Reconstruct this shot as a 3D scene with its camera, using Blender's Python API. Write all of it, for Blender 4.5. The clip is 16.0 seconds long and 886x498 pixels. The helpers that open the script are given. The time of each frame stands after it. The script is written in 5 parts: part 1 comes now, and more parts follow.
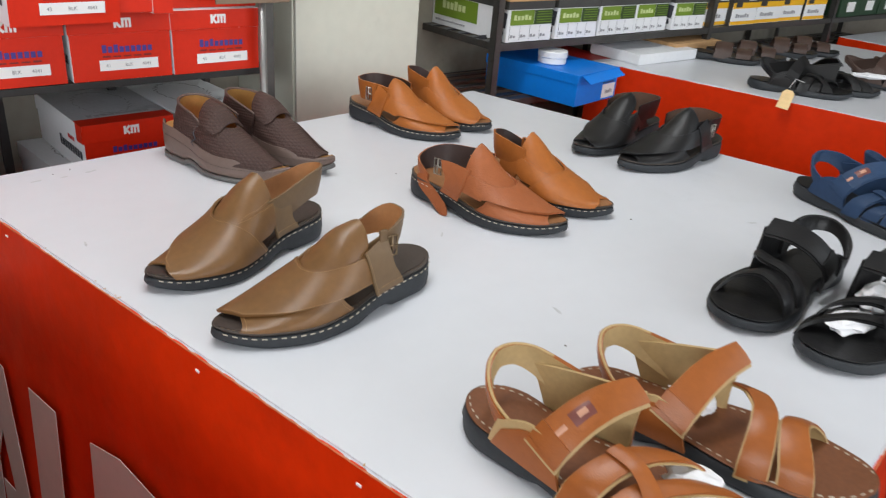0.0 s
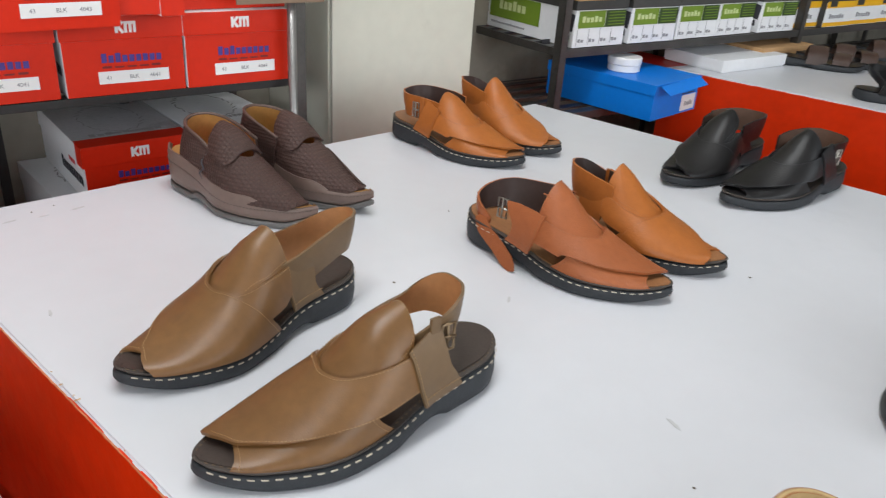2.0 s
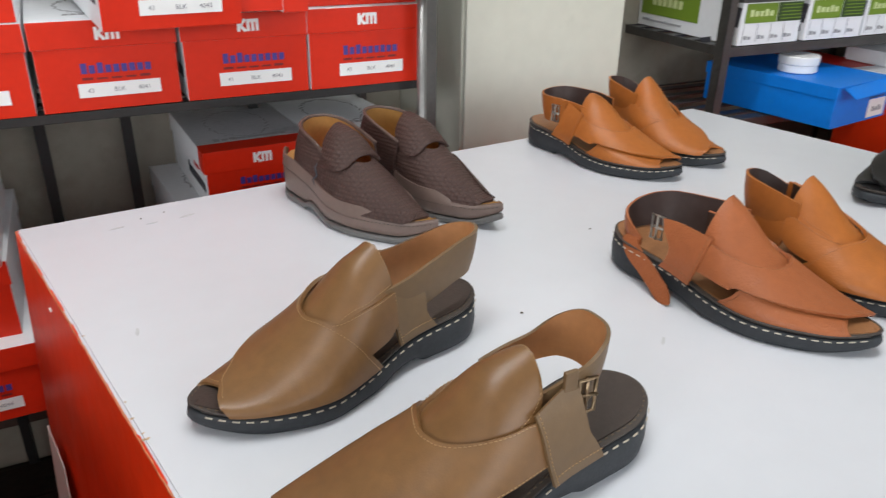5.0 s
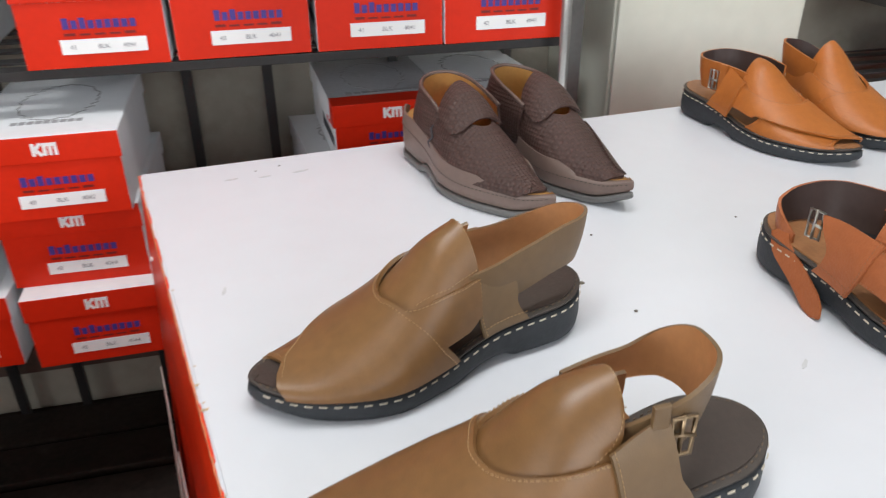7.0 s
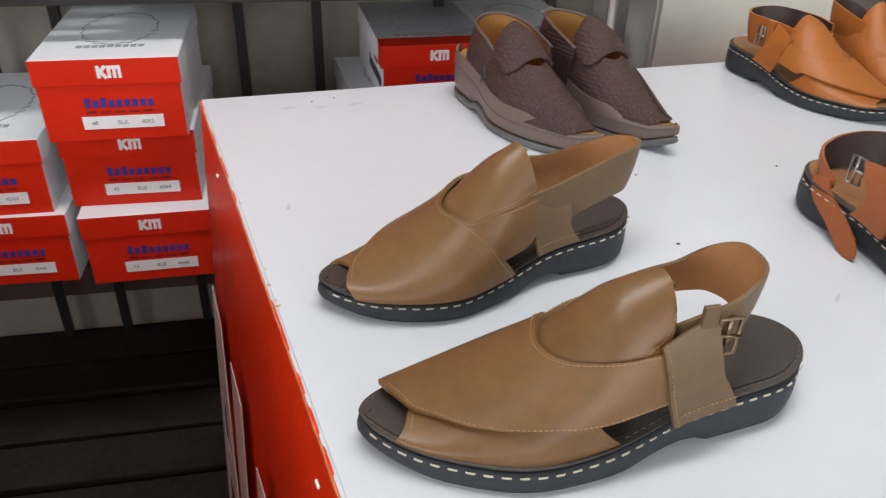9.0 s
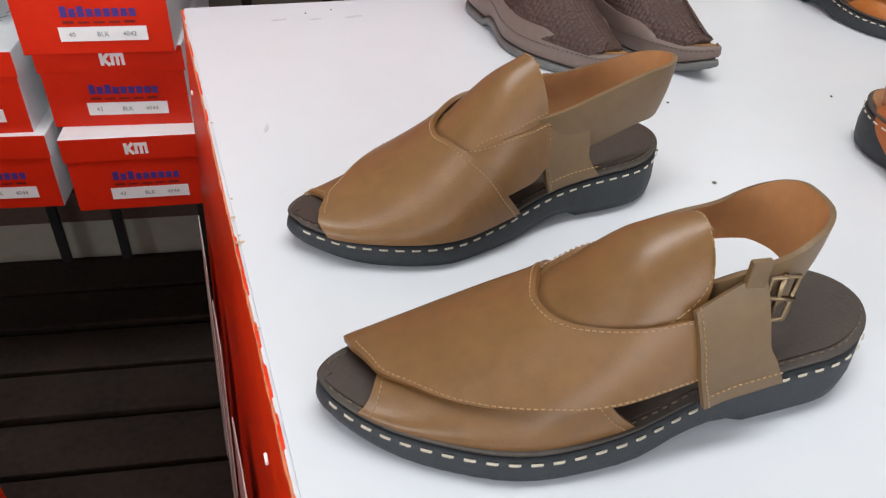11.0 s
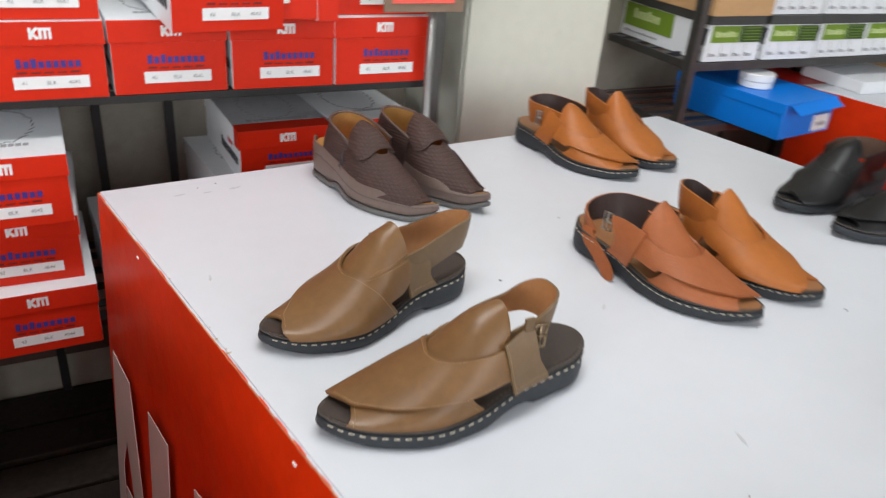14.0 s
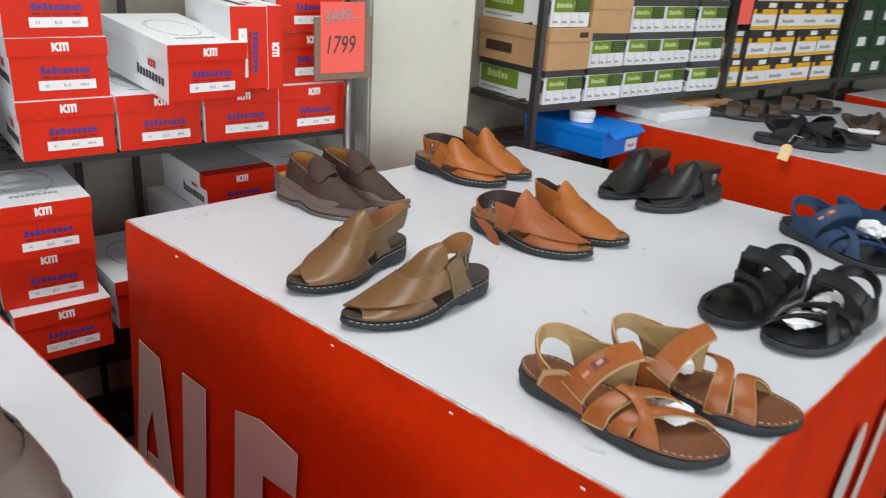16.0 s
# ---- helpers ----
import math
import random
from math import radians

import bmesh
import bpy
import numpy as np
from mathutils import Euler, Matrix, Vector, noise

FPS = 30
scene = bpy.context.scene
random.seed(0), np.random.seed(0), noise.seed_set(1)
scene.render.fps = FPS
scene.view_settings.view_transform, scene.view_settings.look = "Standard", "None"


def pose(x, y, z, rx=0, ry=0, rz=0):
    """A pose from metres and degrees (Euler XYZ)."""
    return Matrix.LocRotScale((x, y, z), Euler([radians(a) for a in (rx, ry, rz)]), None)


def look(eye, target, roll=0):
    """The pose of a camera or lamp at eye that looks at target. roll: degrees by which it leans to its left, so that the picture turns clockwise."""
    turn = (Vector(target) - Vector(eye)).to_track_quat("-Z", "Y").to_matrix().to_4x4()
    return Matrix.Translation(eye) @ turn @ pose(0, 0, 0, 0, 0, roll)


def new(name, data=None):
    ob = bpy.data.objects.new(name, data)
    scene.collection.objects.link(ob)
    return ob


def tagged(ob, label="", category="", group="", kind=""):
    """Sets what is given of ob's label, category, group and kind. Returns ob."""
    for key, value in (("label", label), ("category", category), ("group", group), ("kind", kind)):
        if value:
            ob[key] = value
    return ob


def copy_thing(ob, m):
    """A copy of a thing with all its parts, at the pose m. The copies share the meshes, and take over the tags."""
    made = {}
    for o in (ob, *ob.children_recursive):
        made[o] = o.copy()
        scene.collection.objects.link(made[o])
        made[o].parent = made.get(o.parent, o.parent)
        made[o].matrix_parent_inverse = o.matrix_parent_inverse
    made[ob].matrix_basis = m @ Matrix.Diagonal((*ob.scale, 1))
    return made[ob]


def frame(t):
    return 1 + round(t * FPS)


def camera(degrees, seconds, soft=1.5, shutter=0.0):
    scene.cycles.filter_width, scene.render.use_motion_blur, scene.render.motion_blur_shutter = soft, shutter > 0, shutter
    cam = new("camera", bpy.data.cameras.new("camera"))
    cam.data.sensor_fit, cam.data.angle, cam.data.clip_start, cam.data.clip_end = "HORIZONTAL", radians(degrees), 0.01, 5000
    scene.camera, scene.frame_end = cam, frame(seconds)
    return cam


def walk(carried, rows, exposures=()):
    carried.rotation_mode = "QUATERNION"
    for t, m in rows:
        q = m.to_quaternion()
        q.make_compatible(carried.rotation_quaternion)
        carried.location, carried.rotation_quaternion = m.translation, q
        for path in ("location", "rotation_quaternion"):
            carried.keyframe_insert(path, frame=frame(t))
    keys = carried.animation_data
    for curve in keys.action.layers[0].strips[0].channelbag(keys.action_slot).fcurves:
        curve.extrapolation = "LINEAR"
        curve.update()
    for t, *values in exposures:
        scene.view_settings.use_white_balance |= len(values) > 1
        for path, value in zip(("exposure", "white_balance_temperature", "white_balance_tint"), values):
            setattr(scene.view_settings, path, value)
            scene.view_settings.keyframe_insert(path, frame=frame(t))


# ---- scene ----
cam = camera(60.9, 16.0, soft=1.2, shutter=0.6)
PATH = [
    (0, (-0.364, -1.224, 1.216), (1.067, -0.127, 0.35), 4.8),
    (0.5, (-0.323, -1.181, 1.208), (1.082, -0.051, 0.343), 4.5),
    (1, (-0.265, -1.132, 1.201), (1.128, 0.013, 0.336), 4.6),
    (1.5, (-0.216, -1.079, 1.186), (1.171, 0.074, 0.322), 4.8),
    (2, (-0.184, -1.043, 1.175), (1.174, 0.141, 0.306), 4.0),
    (2.5, (-0.177, -1.014, 1.167), (1.138, 0.216, 0.298), 3.8),
    (3, (-0.162, -0.985, 1.17), (1.116, 0.278, 0.291), 3.4),
    (5.5, (-0.076, -0.957, 1.119), (0.865, 0.573, 0.24), -0.3),
    (6, (-0.067, -0.982, 1.116), (0.653, 0.639, 0.192), -1.6),
    (6.5, (-0.071, -0.97, 1.103), (0.549, 0.688, 0.173), -1.5),
    (7, (-0.011, -0.92, 1.11), (0.711, 0.682, 0.155), -0.4),
    (7.5, (-0.025, -0.866, 1.089), (0.769, 0.682, 0.102), 0.6),
    (8, (-0.033, -0.846, 1.047), (0.721, 0.683, 0.001), 1.3),
    (8.5, (-0.036, -0.872, 1.06), (0.683, 0.668, 0.006), 1.8),
    (9, (-0.06, -0.953, 1.099), (0.6, 0.621, 0.057), 1.9),
    (9.5, (-0.054, -0.952, 1.078), (0.548, 0.632, 0.017), 1.5),
    (12, (0.001, -0.863, 1.05), (0.569, 0.609, -0.179), 3.1),
    (12.5, (-0.017, -0.912, 1.09), (0.565, 0.621, -0.054), 3.1),
    (13, (-0.044, -0.999, 1.156), (0.638, 0.583, 0.14), 4.4),
    (13.5, (-0.103, -1.04, 1.198), (0.792, 0.472, 0.242), 6.3),
    (14, (-0.231, -1.103, 1.232), (0.888, 0.275, 0.311), 5.0),
    (14.5, (-0.343, -1.168, 1.249), (0.911, 0.122, 0.376), 3.3),
    (15, (-0.429, -1.234, 1.274), (0.884, 0.043, 0.47), 4.0),
    (15.5, (-0.542, -1.337, 1.295), (0.802, -0.07, 0.528), 3.6),
    (16, (-0.649, -1.395, 1.314), (0.76, -0.195, 0.556), 3.9),
]
walk(cam, [(t, look(eye, target, roll)) for t, eye, target, roll in PATH], [(0, -0.09), (3, -0.10), (5.8, -0.04), (7, 0.09), (8, -0.02), (9, -0.08), (9.5, 0.04), (12, 0.08), (12.5, 0.02), (13, 0.03), (14, -0.03), (15, -0.10), (16, -0.11)])

# ---- world, light ----
world = bpy.data.worlds.new("world")
scene.world = world
world.use_nodes = True
wn = world.node_tree.nodes
sky = wn.new("ShaderNodeTexSky")
sky.sky_type = "NISHITA"
sky.sun_disc = False
sky.sun_elevation = radians(48)
sky.sun_rotation = radians(200)
world.node_tree.links.new(sky.outputs["Color"], wn["Background"].inputs["Color"])
wn["Background"].inputs["Strength"].default_value = 0.10


def area_lamp(name, eye, target, sx, sy, power, colour):
    data = bpy.data.lights.new(name, "AREA")
    data.shape, data.size, data.size_y = "RECTANGLE", sx, sy
    data.energy, data.color = power, colour
    ob = new(name, data)
    ob.matrix_world = look(eye, target)
    return ob


# daylight through the open shop front, and the fluorescent rows under the ceiling
area_lamp("shop_front_daylight", (0.9, -4.75, 1.95), (0.4, 0.0, 1.0), 4.4, 1.7, 90, (0.95, 0.98, 1.0))
area_lamp("side_front_daylight", (-4.3, -2.6, 2.05), (0.2, -0.4, 0.9), 3.0, 1.2, 116, (0.95, 0.98, 1.0))
area_lamp("ceiling_tube_row", (0.2, -0.55, 2.93), (0.2, -0.55, 0.0), 1.8, 0.4, 37, (0.97, 0.99, 1.0))
area_lamp("ceiling_tube_row", (2.9, -1.0, 2.93), (2.9, -1.0, 0.0), 2.4, 0.35, 2, (0.97, 0.99, 1.0))
scene.view_settings.exposure = 0.0


# ---- materials ----
def srgb(r, g, b):
    return tuple(((v / 255 + 0.055) / 1.055) ** 2.4 if v > 10 else v / 255 / 12.92 for v in (r, g, b))


def mat(name, colour, rough=0.5, metal=0.0, var=0.12, scale=14.0, bump=0.15, bscale=260.0, stain=None, stain_at=0.62, spec=0.5, detail=None, coat=0.0, dist=0.001):
    """Base colour with two scales of variation, a fine relief, and stains of their own shape."""
    m = bpy.data.materials.new(name)
    m.use_nodes = True
    n, l = m.node_tree.nodes, m.node_tree.links
    b = n["Principled BSDF"]
    b.inputs["Roughness"].default_value, b.inputs["Metallic"].default_value = rough, metal
    b.inputs["Specular IOR Level"].default_value = spec
    b.inputs["Coat Weight"].default_value = coat
    co = n.new("ShaderNodeTexCoord")
    info = n.new("ShaderNodeObjectInfo")
    add = n.new("ShaderNodeVectorMath")
    add.operation = "ADD"
    mul = n.new("ShaderNodeVectorMath")
    mul.operation = "SCALE"
    mul.inputs["Scale"].default_value = 7.0
    comb = n.new("ShaderNodeCombineXYZ")
    for k in "XYZ":
        l.new(info.outputs["Random"], comb.inputs[k])
    l.new(comb.outputs[0], mul.inputs[0])
    l.new(co.outputs["Object"], add.inputs[0])
    l.new(mul.outputs[0], add.inputs[1])
    big = n.new("ShaderNodeTexNoise")
    big.inputs["Scale"].default_value, big.inputs["Detail"].default_value = scale, 4.0
    fine = n.new("ShaderNodeTexNoise")
    fine.inputs["Scale"].default_value, fine.inputs["Detail"].default_value = scale * 9, 3.0
    l.new(add.outputs[0], big.inputs["Vector"])
    l.new(add.outputs[0], fine.inputs["Vector"])
    mixf = n.new("ShaderNodeMath")
    mixf.operation = "MULTIPLY_ADD"
    l.new(fine.outputs["Fac"], mixf.inputs[0])
    mixf.inputs[1].default_value = 0.45
    half = n.new("ShaderNodeMath")
    half.operation = "MULTIPLY"
    half.inputs[1].default_value = 0.55
    l.new(big.outputs["Fac"], half.inputs[0])
    l.new(half.outputs[0], mixf.inputs[2])
    ramp = n.new("ShaderNodeValToRGB")
    ramp.color_ramp.elements[0].position, ramp.color_ramp.elements[1].position = 0.3, 0.7
    ramp.color_ramp.elements[0].color = (*[c * (1 - var) for c in colour], 1)
    ramp.color_ramp.elements[1].color = (*[min(1.0, c * (1 + var)) for c in colour], 1)
    l.new(mixf.outputs[0], ramp.inputs["Fac"])
    out = ramp.outputs["Color"]
    if stain:
        st = n.new("ShaderNodeTexNoise")
        st.inputs["Scale"].default_value, st.inputs["Detail"].default_value = scale * 0.6, 8.0
        st.inputs["Roughness"].default_value = 0.65
        l.new(add.outputs[0], st.inputs["Vector"])
        sr = n.new("ShaderNodeValToRGB")
        sr.color_ramp.elements[0].position, sr.color_ramp.elements[1].position = stain_at, stain_at + 0.16
        l.new(st.outputs["Fac"], sr.inputs["Fac"])
        mx = n.new("ShaderNodeMixRGB")
        mx.inputs["Color2"].default_value = (*stain, 1)
        l.new(sr.outputs["Color"], mx.inputs["Fac"])
        l.new(out, mx.inputs["Color1"])
        out = mx.outputs["Color"]
    l.new(out, b.inputs["Base Color"])
    rr = n.new("ShaderNodeMapRange")
    rr.inputs["To Min"].default_value, rr.inputs["To Max"].default_value = max(0.02, rough - 0.09), min(1, rough + 0.09)
    l.new(big.outputs["Fac"], rr.inputs["Value"])
    l.new(rr.outputs[0], b.inputs["Roughness"])
    if bump:
        if detail == "grain":
            tex = n.new("ShaderNodeTexVoronoi")
            tex.inputs["Scale"].default_value = bscale
            l.new(add.outputs[0], tex.inputs["Vector"])
            src = tex.outputs["Distance"]
        elif detail == "woven":
            tex = n.new("ShaderNodeTexVoronoi")
            tex.inputs["Scale"].default_value = bscale
            tex.inputs["Randomness"].default_value = 0.15
            l.new(co.outputs["Object"], tex.inputs["Vector"])
            src = tex.outputs["Distance"]
        else:
            tex = n.new("ShaderNodeTexNoise")
            tex.inputs["Scale"].default_value, tex.inputs["Detail"].default_value = bscale, 4.0
            l.new(add.outputs[0], tex.inputs["Vector"])
            src = tex.outputs["Fac"]
        bp = n.new("ShaderNodeBump")
        bp.inputs["Strength"].default_value, bp.inputs["Distance"].default_value = bump, dist
        l.new(src, bp.inputs["Height"])
        l.new(bp.outputs["Normal"], b.inputs["Normal"])
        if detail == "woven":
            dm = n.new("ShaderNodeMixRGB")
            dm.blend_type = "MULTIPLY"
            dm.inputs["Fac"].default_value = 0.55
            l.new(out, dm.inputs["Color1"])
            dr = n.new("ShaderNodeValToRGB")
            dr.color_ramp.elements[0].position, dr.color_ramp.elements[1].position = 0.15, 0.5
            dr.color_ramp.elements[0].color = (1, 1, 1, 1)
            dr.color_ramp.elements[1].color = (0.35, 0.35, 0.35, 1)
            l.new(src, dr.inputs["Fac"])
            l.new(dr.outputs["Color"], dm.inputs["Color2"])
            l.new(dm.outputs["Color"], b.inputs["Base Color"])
    return m


WHITE_TOP = mat("white_laminate", (0.648, 0.662, 0.698), 0.33, var=0.025, scale=3.0, bump=0.05, bscale=90, stain=(0.54, 0.55, 0.57), stain_at=0.64)
BANNER = mat("red_banner_vinyl", srgb(214, 50, 6), 0.42, spec=0.25, var=0.11, scale=4.5, bump=0.3, bscale=22, stain=srgb(186, 44, 10), stain_at=0.52, dist=0.005)
BANNER_EDGE = mat("torn_banner_edge", srgb(200, 120, 80), 0.8, var=0.3, scale=120, bump=0.4, bscale=400)
BANNER_WHITE = mat("banner_print_white", srgb(205, 200, 195), 0.5, var=0.05, scale=8, bump=0.15, bscale=40)
CHIPBOARD = mat("bare_chipboard", (0.5, 0.36, 0.22), 0.9, var=0.4, scale=90, bump=0.5, bscale=300)
SPECK = mat("dirt_speck", (0.12, 0.10, 0.08), 0.9, bump=0)
SMUDGE = mat("grey_smudge", (0.55, 0.56, 0.57), 0.6, bump=0)
PILLAR = mat("cream_wall_tile", srgb(206, 205, 192), 0.3, var=0.05, scale=4, bump=0.06, bscale=30, stain=srgb(178, 176, 163), stain_at=0.62)
WALL = mat("grey_plaster_wall", srgb(150, 144, 131), 0.75, var=0.12, scale=4, bump=0.3, bscale=50, stain=srgb(116, 111, 100), stain_at=0.55, dist=0.003)
CEILING = mat("ceiling_paint", (0.75, 0.75, 0.73), 0.8, var=0.04, scale=3, bump=0.1, bscale=40)
DECK = mat("dark_plank", (0.024, 0.016, 0.0125), 0.8, spec=0.25, var=0.45, scale=9, bump=0.4, bscale=60, stain=(0.055, 0.043, 0.034), stain_at=0.58, dist=0.003)
FOOT_STRIP = mat("brown_foot_strip", (0.085, 0.05, 0.038), 0.7, var=0.25, scale=10, bump=0.2, bscale=80)
STEEL = mat("grey_angle_iron", (0.11, 0.105, 0.10), 0.42, 0.75, var=0.2, scale=20, bump=0.1, bscale=200, stain=(0.05, 0.035, 0.028))
STEEL_DARK = mat("dark_shelf_iron", (0.035, 0.033, 0.032), 0.5, 0.5, var=0.2, scale=20, bump=0.1, bscale=200)
POLE = mat("galvanised_pole", (0.33, 0.32, 0.31), 0.35, 0.8, var=0.15, scale=25, bump=0.05)
RED_CARD = mat("red_box_card", srgb(207, 41, 15), 0.42, spec=0.25, var=0.07, scale=12, bump=0.05, bscale=120, stain=srgb(176, 36, 16), stain_at=0.66)
RED_DARK = mat("deep_red_card", srgb(190, 34, 22), 0.4, var=0.06, scale=12, bump=0.05)
WHITE_CARD = mat("white_box_card", (0.80, 0.81, 0.83), 0.45, var=0.04, scale=8, bump=0.05, stain=(0.63, 0.64, 0.66), stain_at=0.64)
SILVER_CARD = mat("silvery_lid_card", (0.46, 0.46, 0.48), 0.35, 0.0, var=0.16, scale=16, bump=0.06, bscale=60, stain=(0.2, 0.2, 0.21), stain_at=0.55)
GREY_PRINT = mat("grey_print", (0.33, 0.32, 0.33), 0.5, bump=0)
LABEL = mat("label_paper", (0.82, 0.82, 0.81), 0.6, var=0.02, bump=0.03)
INK = mat("black_ink", (0.05, 0.05, 0.06), 0.6, bump=0)
INK_GREY = mat("faded_ink", (0.3, 0.3, 0.32), 0.6, bump=0)
BLUE_INK = mat("blue_print", srgb(68, 50, 132), 0.45, var=0.1, bump=0)
DARKRED_INK = mat("dark_red_print", srgb(120, 18, 14), 0.5, bump=0)
RED_INK = mat("red_print", srgb(205, 40, 40), 0.45, bump=0)
KRAFT = mat("kraft_card", srgb(190, 150, 105), 0.7, var=0.1, scale=10, bump=0.1, bscale=150)
KRAFT_DARK = mat("brown_print", srgb(70, 48, 30), 0.7, bump=0)
GREEN = mat("green_print", srgb(112, 140, 40), 0.45, var=0.07, scale=20, bump=0.03)
GREEN_DARK = mat("dark_green_print", srgb(50, 72, 28), 0.45, var=0.1, scale=20, bump=0.03)
GREEN_PALE = mat("pale_green_print", srgb(196, 208, 150), 0.45, bump=0)
LID_BLACK = mat("charcoal_box_lid", (0.055, 0.055, 0.052), 0.5, var=0.2, scale=16, bump=0.06)
YELLOW = mat("yellow_print", srgb(236, 178, 20), 0.45, var=0.05, bump=0.03)
BLACK_CARD = mat("black_print", (0.03, 0.03, 0.03), 0.45, bump=0.03)
BOTTLE_GREEN = mat("bottle_green_card", srgb(38, 66, 44), 0.5, var=0.1, bump=0.05)
BLUE_CARD = mat("bright_blue_card", srgb(8, 124, 224), 0.42, spec=0.3, var=0.06, scale=10, bump=0.05, stain=srgb(40, 134, 212), stain_at=0.64)
PLASTIC_WHITE = mat("white_plastic", (0.8, 0.8, 0.79), 0.35, var=0.02, bump=0.02)
SALMON = mat("salmon_card_paper", srgb(240, 98, 84), 0.7, var=0.05, scale=8, bump=0.05)
FRAME_BROWN = mat("brown_frame_card", srgb(130, 108, 90), 0.75, var=0.1, scale=14, bump=0.1)
RUBBER = mat("black_rubber_sole", (0.030, 0.033, 0.037), 0.6, spec=0.35, var=0.2, scale=20, bump=0.3, bscale=500)
RUBBER_GREY = mat("grey_rubber", (0.12, 0.115, 0.11), 0.4, var=0.2, scale=20, bump=0.1)
WELT = mat("dark_brown_welt", (0.055, 0.043, 0.036), 0.6, var=0.2, scale=30, bump=0.2)
INSOLE_DARK = mat("dark_brown_insole", (0.045, 0.031, 0.025), 0.55, var=0.2, scale=25, bump=0.15, detail="grain", bscale=500)
INSOLE_TAN = mat("tan_insole", (0.30, 0.13, 0.05), 0.5, var=0.2, scale=25, bump=0.12)
WELT_THREAD = mat("dull_brown_thread", (0.13, 0.09, 0.06), 0.8, bump=0)
THREAD = mat("cream_thread", (0.5, 0.44, 0.35), 0.8, var=0.1, scale=60, bump=0)
KHAKI = mat("khaki_leather", (0.172, 0.084, 0.029), 0.38, var=0.18, scale=13, bump=0.07, bscale=800, detail="grain", stain=(0.192, 0.091, 0.028), stain_at=0.54)
KHAKI_GREY = mat("khaki_strap_leather", (0.155, 0.092, 0.042), 0.48, var=0.12, scale=15, bump=0.07, bscale=800, detail="grain")
KHAKI_THREAD = mat("khaki_thread", (0.34, 0.21, 0.10), 0.7, bump=0)
LINING = mat("peach_lining", (0.45, 0.2, 0.075), 0.6, var=0.12, scale=18, bump=0.2, bscale=90, dist=0.002)
TAN = mat("tan_leather", (0.36, 0.112, 0.022), 0.42, spec=0.35, var=0.13, scale=14, bump=0.18, bscale=520, detail="grain", stain=(0.43, 0.12, 0.018), stain_at=0.58)
TAN_ROSY = mat("tan_pebbled_leather", (0.325, 0.098, 0.034), 0.42, spec=0.35, var=0.12, scale=14, bump=0.35, bscale=420, detail="grain", stain=(0.36, 0.095, 0.02))
TAN_THREAD = mat("tan_thread", (0.3, 0.12, 0.05), 0.7, bump=0)
BLACK_LINING = mat("brown_suede_lining", (0.10, 0.05, 0.03), 0.7, var=0.15, scale=20, bump=0.1)
DARK_LINING = mat("dark_brown_lining", (0.05, 0.03, 0.026), 0.5, var=0.15, scale=20, bump=0.1)
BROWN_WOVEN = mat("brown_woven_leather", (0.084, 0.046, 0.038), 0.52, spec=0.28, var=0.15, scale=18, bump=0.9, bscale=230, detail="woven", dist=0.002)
BROWN_LEATHER = mat("brown_smooth_leather", (0.10, 0.062, 0.05), 0.5, var=0.12, scale=18, bump=0.15)
BROWN_SOLE = mat("taupe_sole_leather", (0.165, 0.112, 0.092), 0.45, var=0.12, scale=16, bump=0.1)
OCHRE = mat("ochre_lining", (0.42, 0.215, 0.06), 0.6, var=0.14, scale=22, bump=0.15)
BLACK_LEATHER = mat("black_leather", (0.009, 0.0086, 0.009), 0.42, spec=0.38, var=0.2, scale=16, bump=0.2, bscale=350, detail="grain")
NAVY = mat("navy_leather", srgb(40, 62, 92), 0.58, spec=0.3, var=0.14, scale=16, bump=0.2, bscale=350, detail="grain")
RUST = mat("rust_leather", (0.315, 0.092, 0.019), 0.36, spec=0.4, var=0.13, scale=15, bump=0.14, bscale=600, detail="grain", stain=(0.37, 0.105, 0.02))
RUST_BED = mat("chestnut_footbed", (0.17, 0.06, 0.023), 0.42, var=0.2, scale=22, bump=0.2)
CREAM = mat("cream_lining", (0.47, 0.325, 0.15), 0.6, var=0.12, scale=22, bump=0.2, bscale=120)
DARK_BROWN = mat("dark_brown_leather", (0.062, 0.034, 0.025), 0.45, var=0.18, scale=16, bump=0.2, detail="grain", bscale=350)
METAL = mat("nickel_buckle", (0.42, 0.40, 0.36), 0.32, 1.0, var=0.1, bump=0.03)
BRASS = mat("old_brass_buckle", (0.27, 0.19, 0.115), 0.34, 1.0, var=0.15, bump=0.03)
TISSUE = mat("white_tissue", (0.8, 0.8, 0.82), 0.8, var=0.03, bump=0.4, bscale=60, dist=0.004)
PATCH = mat("maroon_patch", (0.16, 0.045, 0.035), 0.4, bump=0.05)
PATCH_PALE = mat("pale_patch_print", (0.5, 0.25, 0.16), 0.4, bump=0)
TAG_PAPER = mat("cream_tag_paper", srgb(236, 205, 150), 0.7, bump=0)


# ---- building helpers ----
def part(name, bm, material, parent=None, label="", smooth=False, at=None):
    """Links a bmesh as one mesh object, under a thing or under a part."""
    me = bpy.data.meshes.new(name)
    if smooth:
        for f in bm.faces:
            f.smooth = True
    bm.to_mesh(me)
    bm.free()
    for m in material if isinstance(material, (list, tuple)) else (material,):
        me.materials.append(m)
    ob = new(name, me)
    if parent is not None:
        ob.parent = parent
    if at is not None:
        ob.matrix_basis = at
    if label:
        ob["label"] = label
    return ob


def thing(name, label, category, at, group=""):
    ob = new(name)
    ob.empty_display_size = 0.05
    ob.matrix_basis = at
    return tagged(ob, label, category, group)


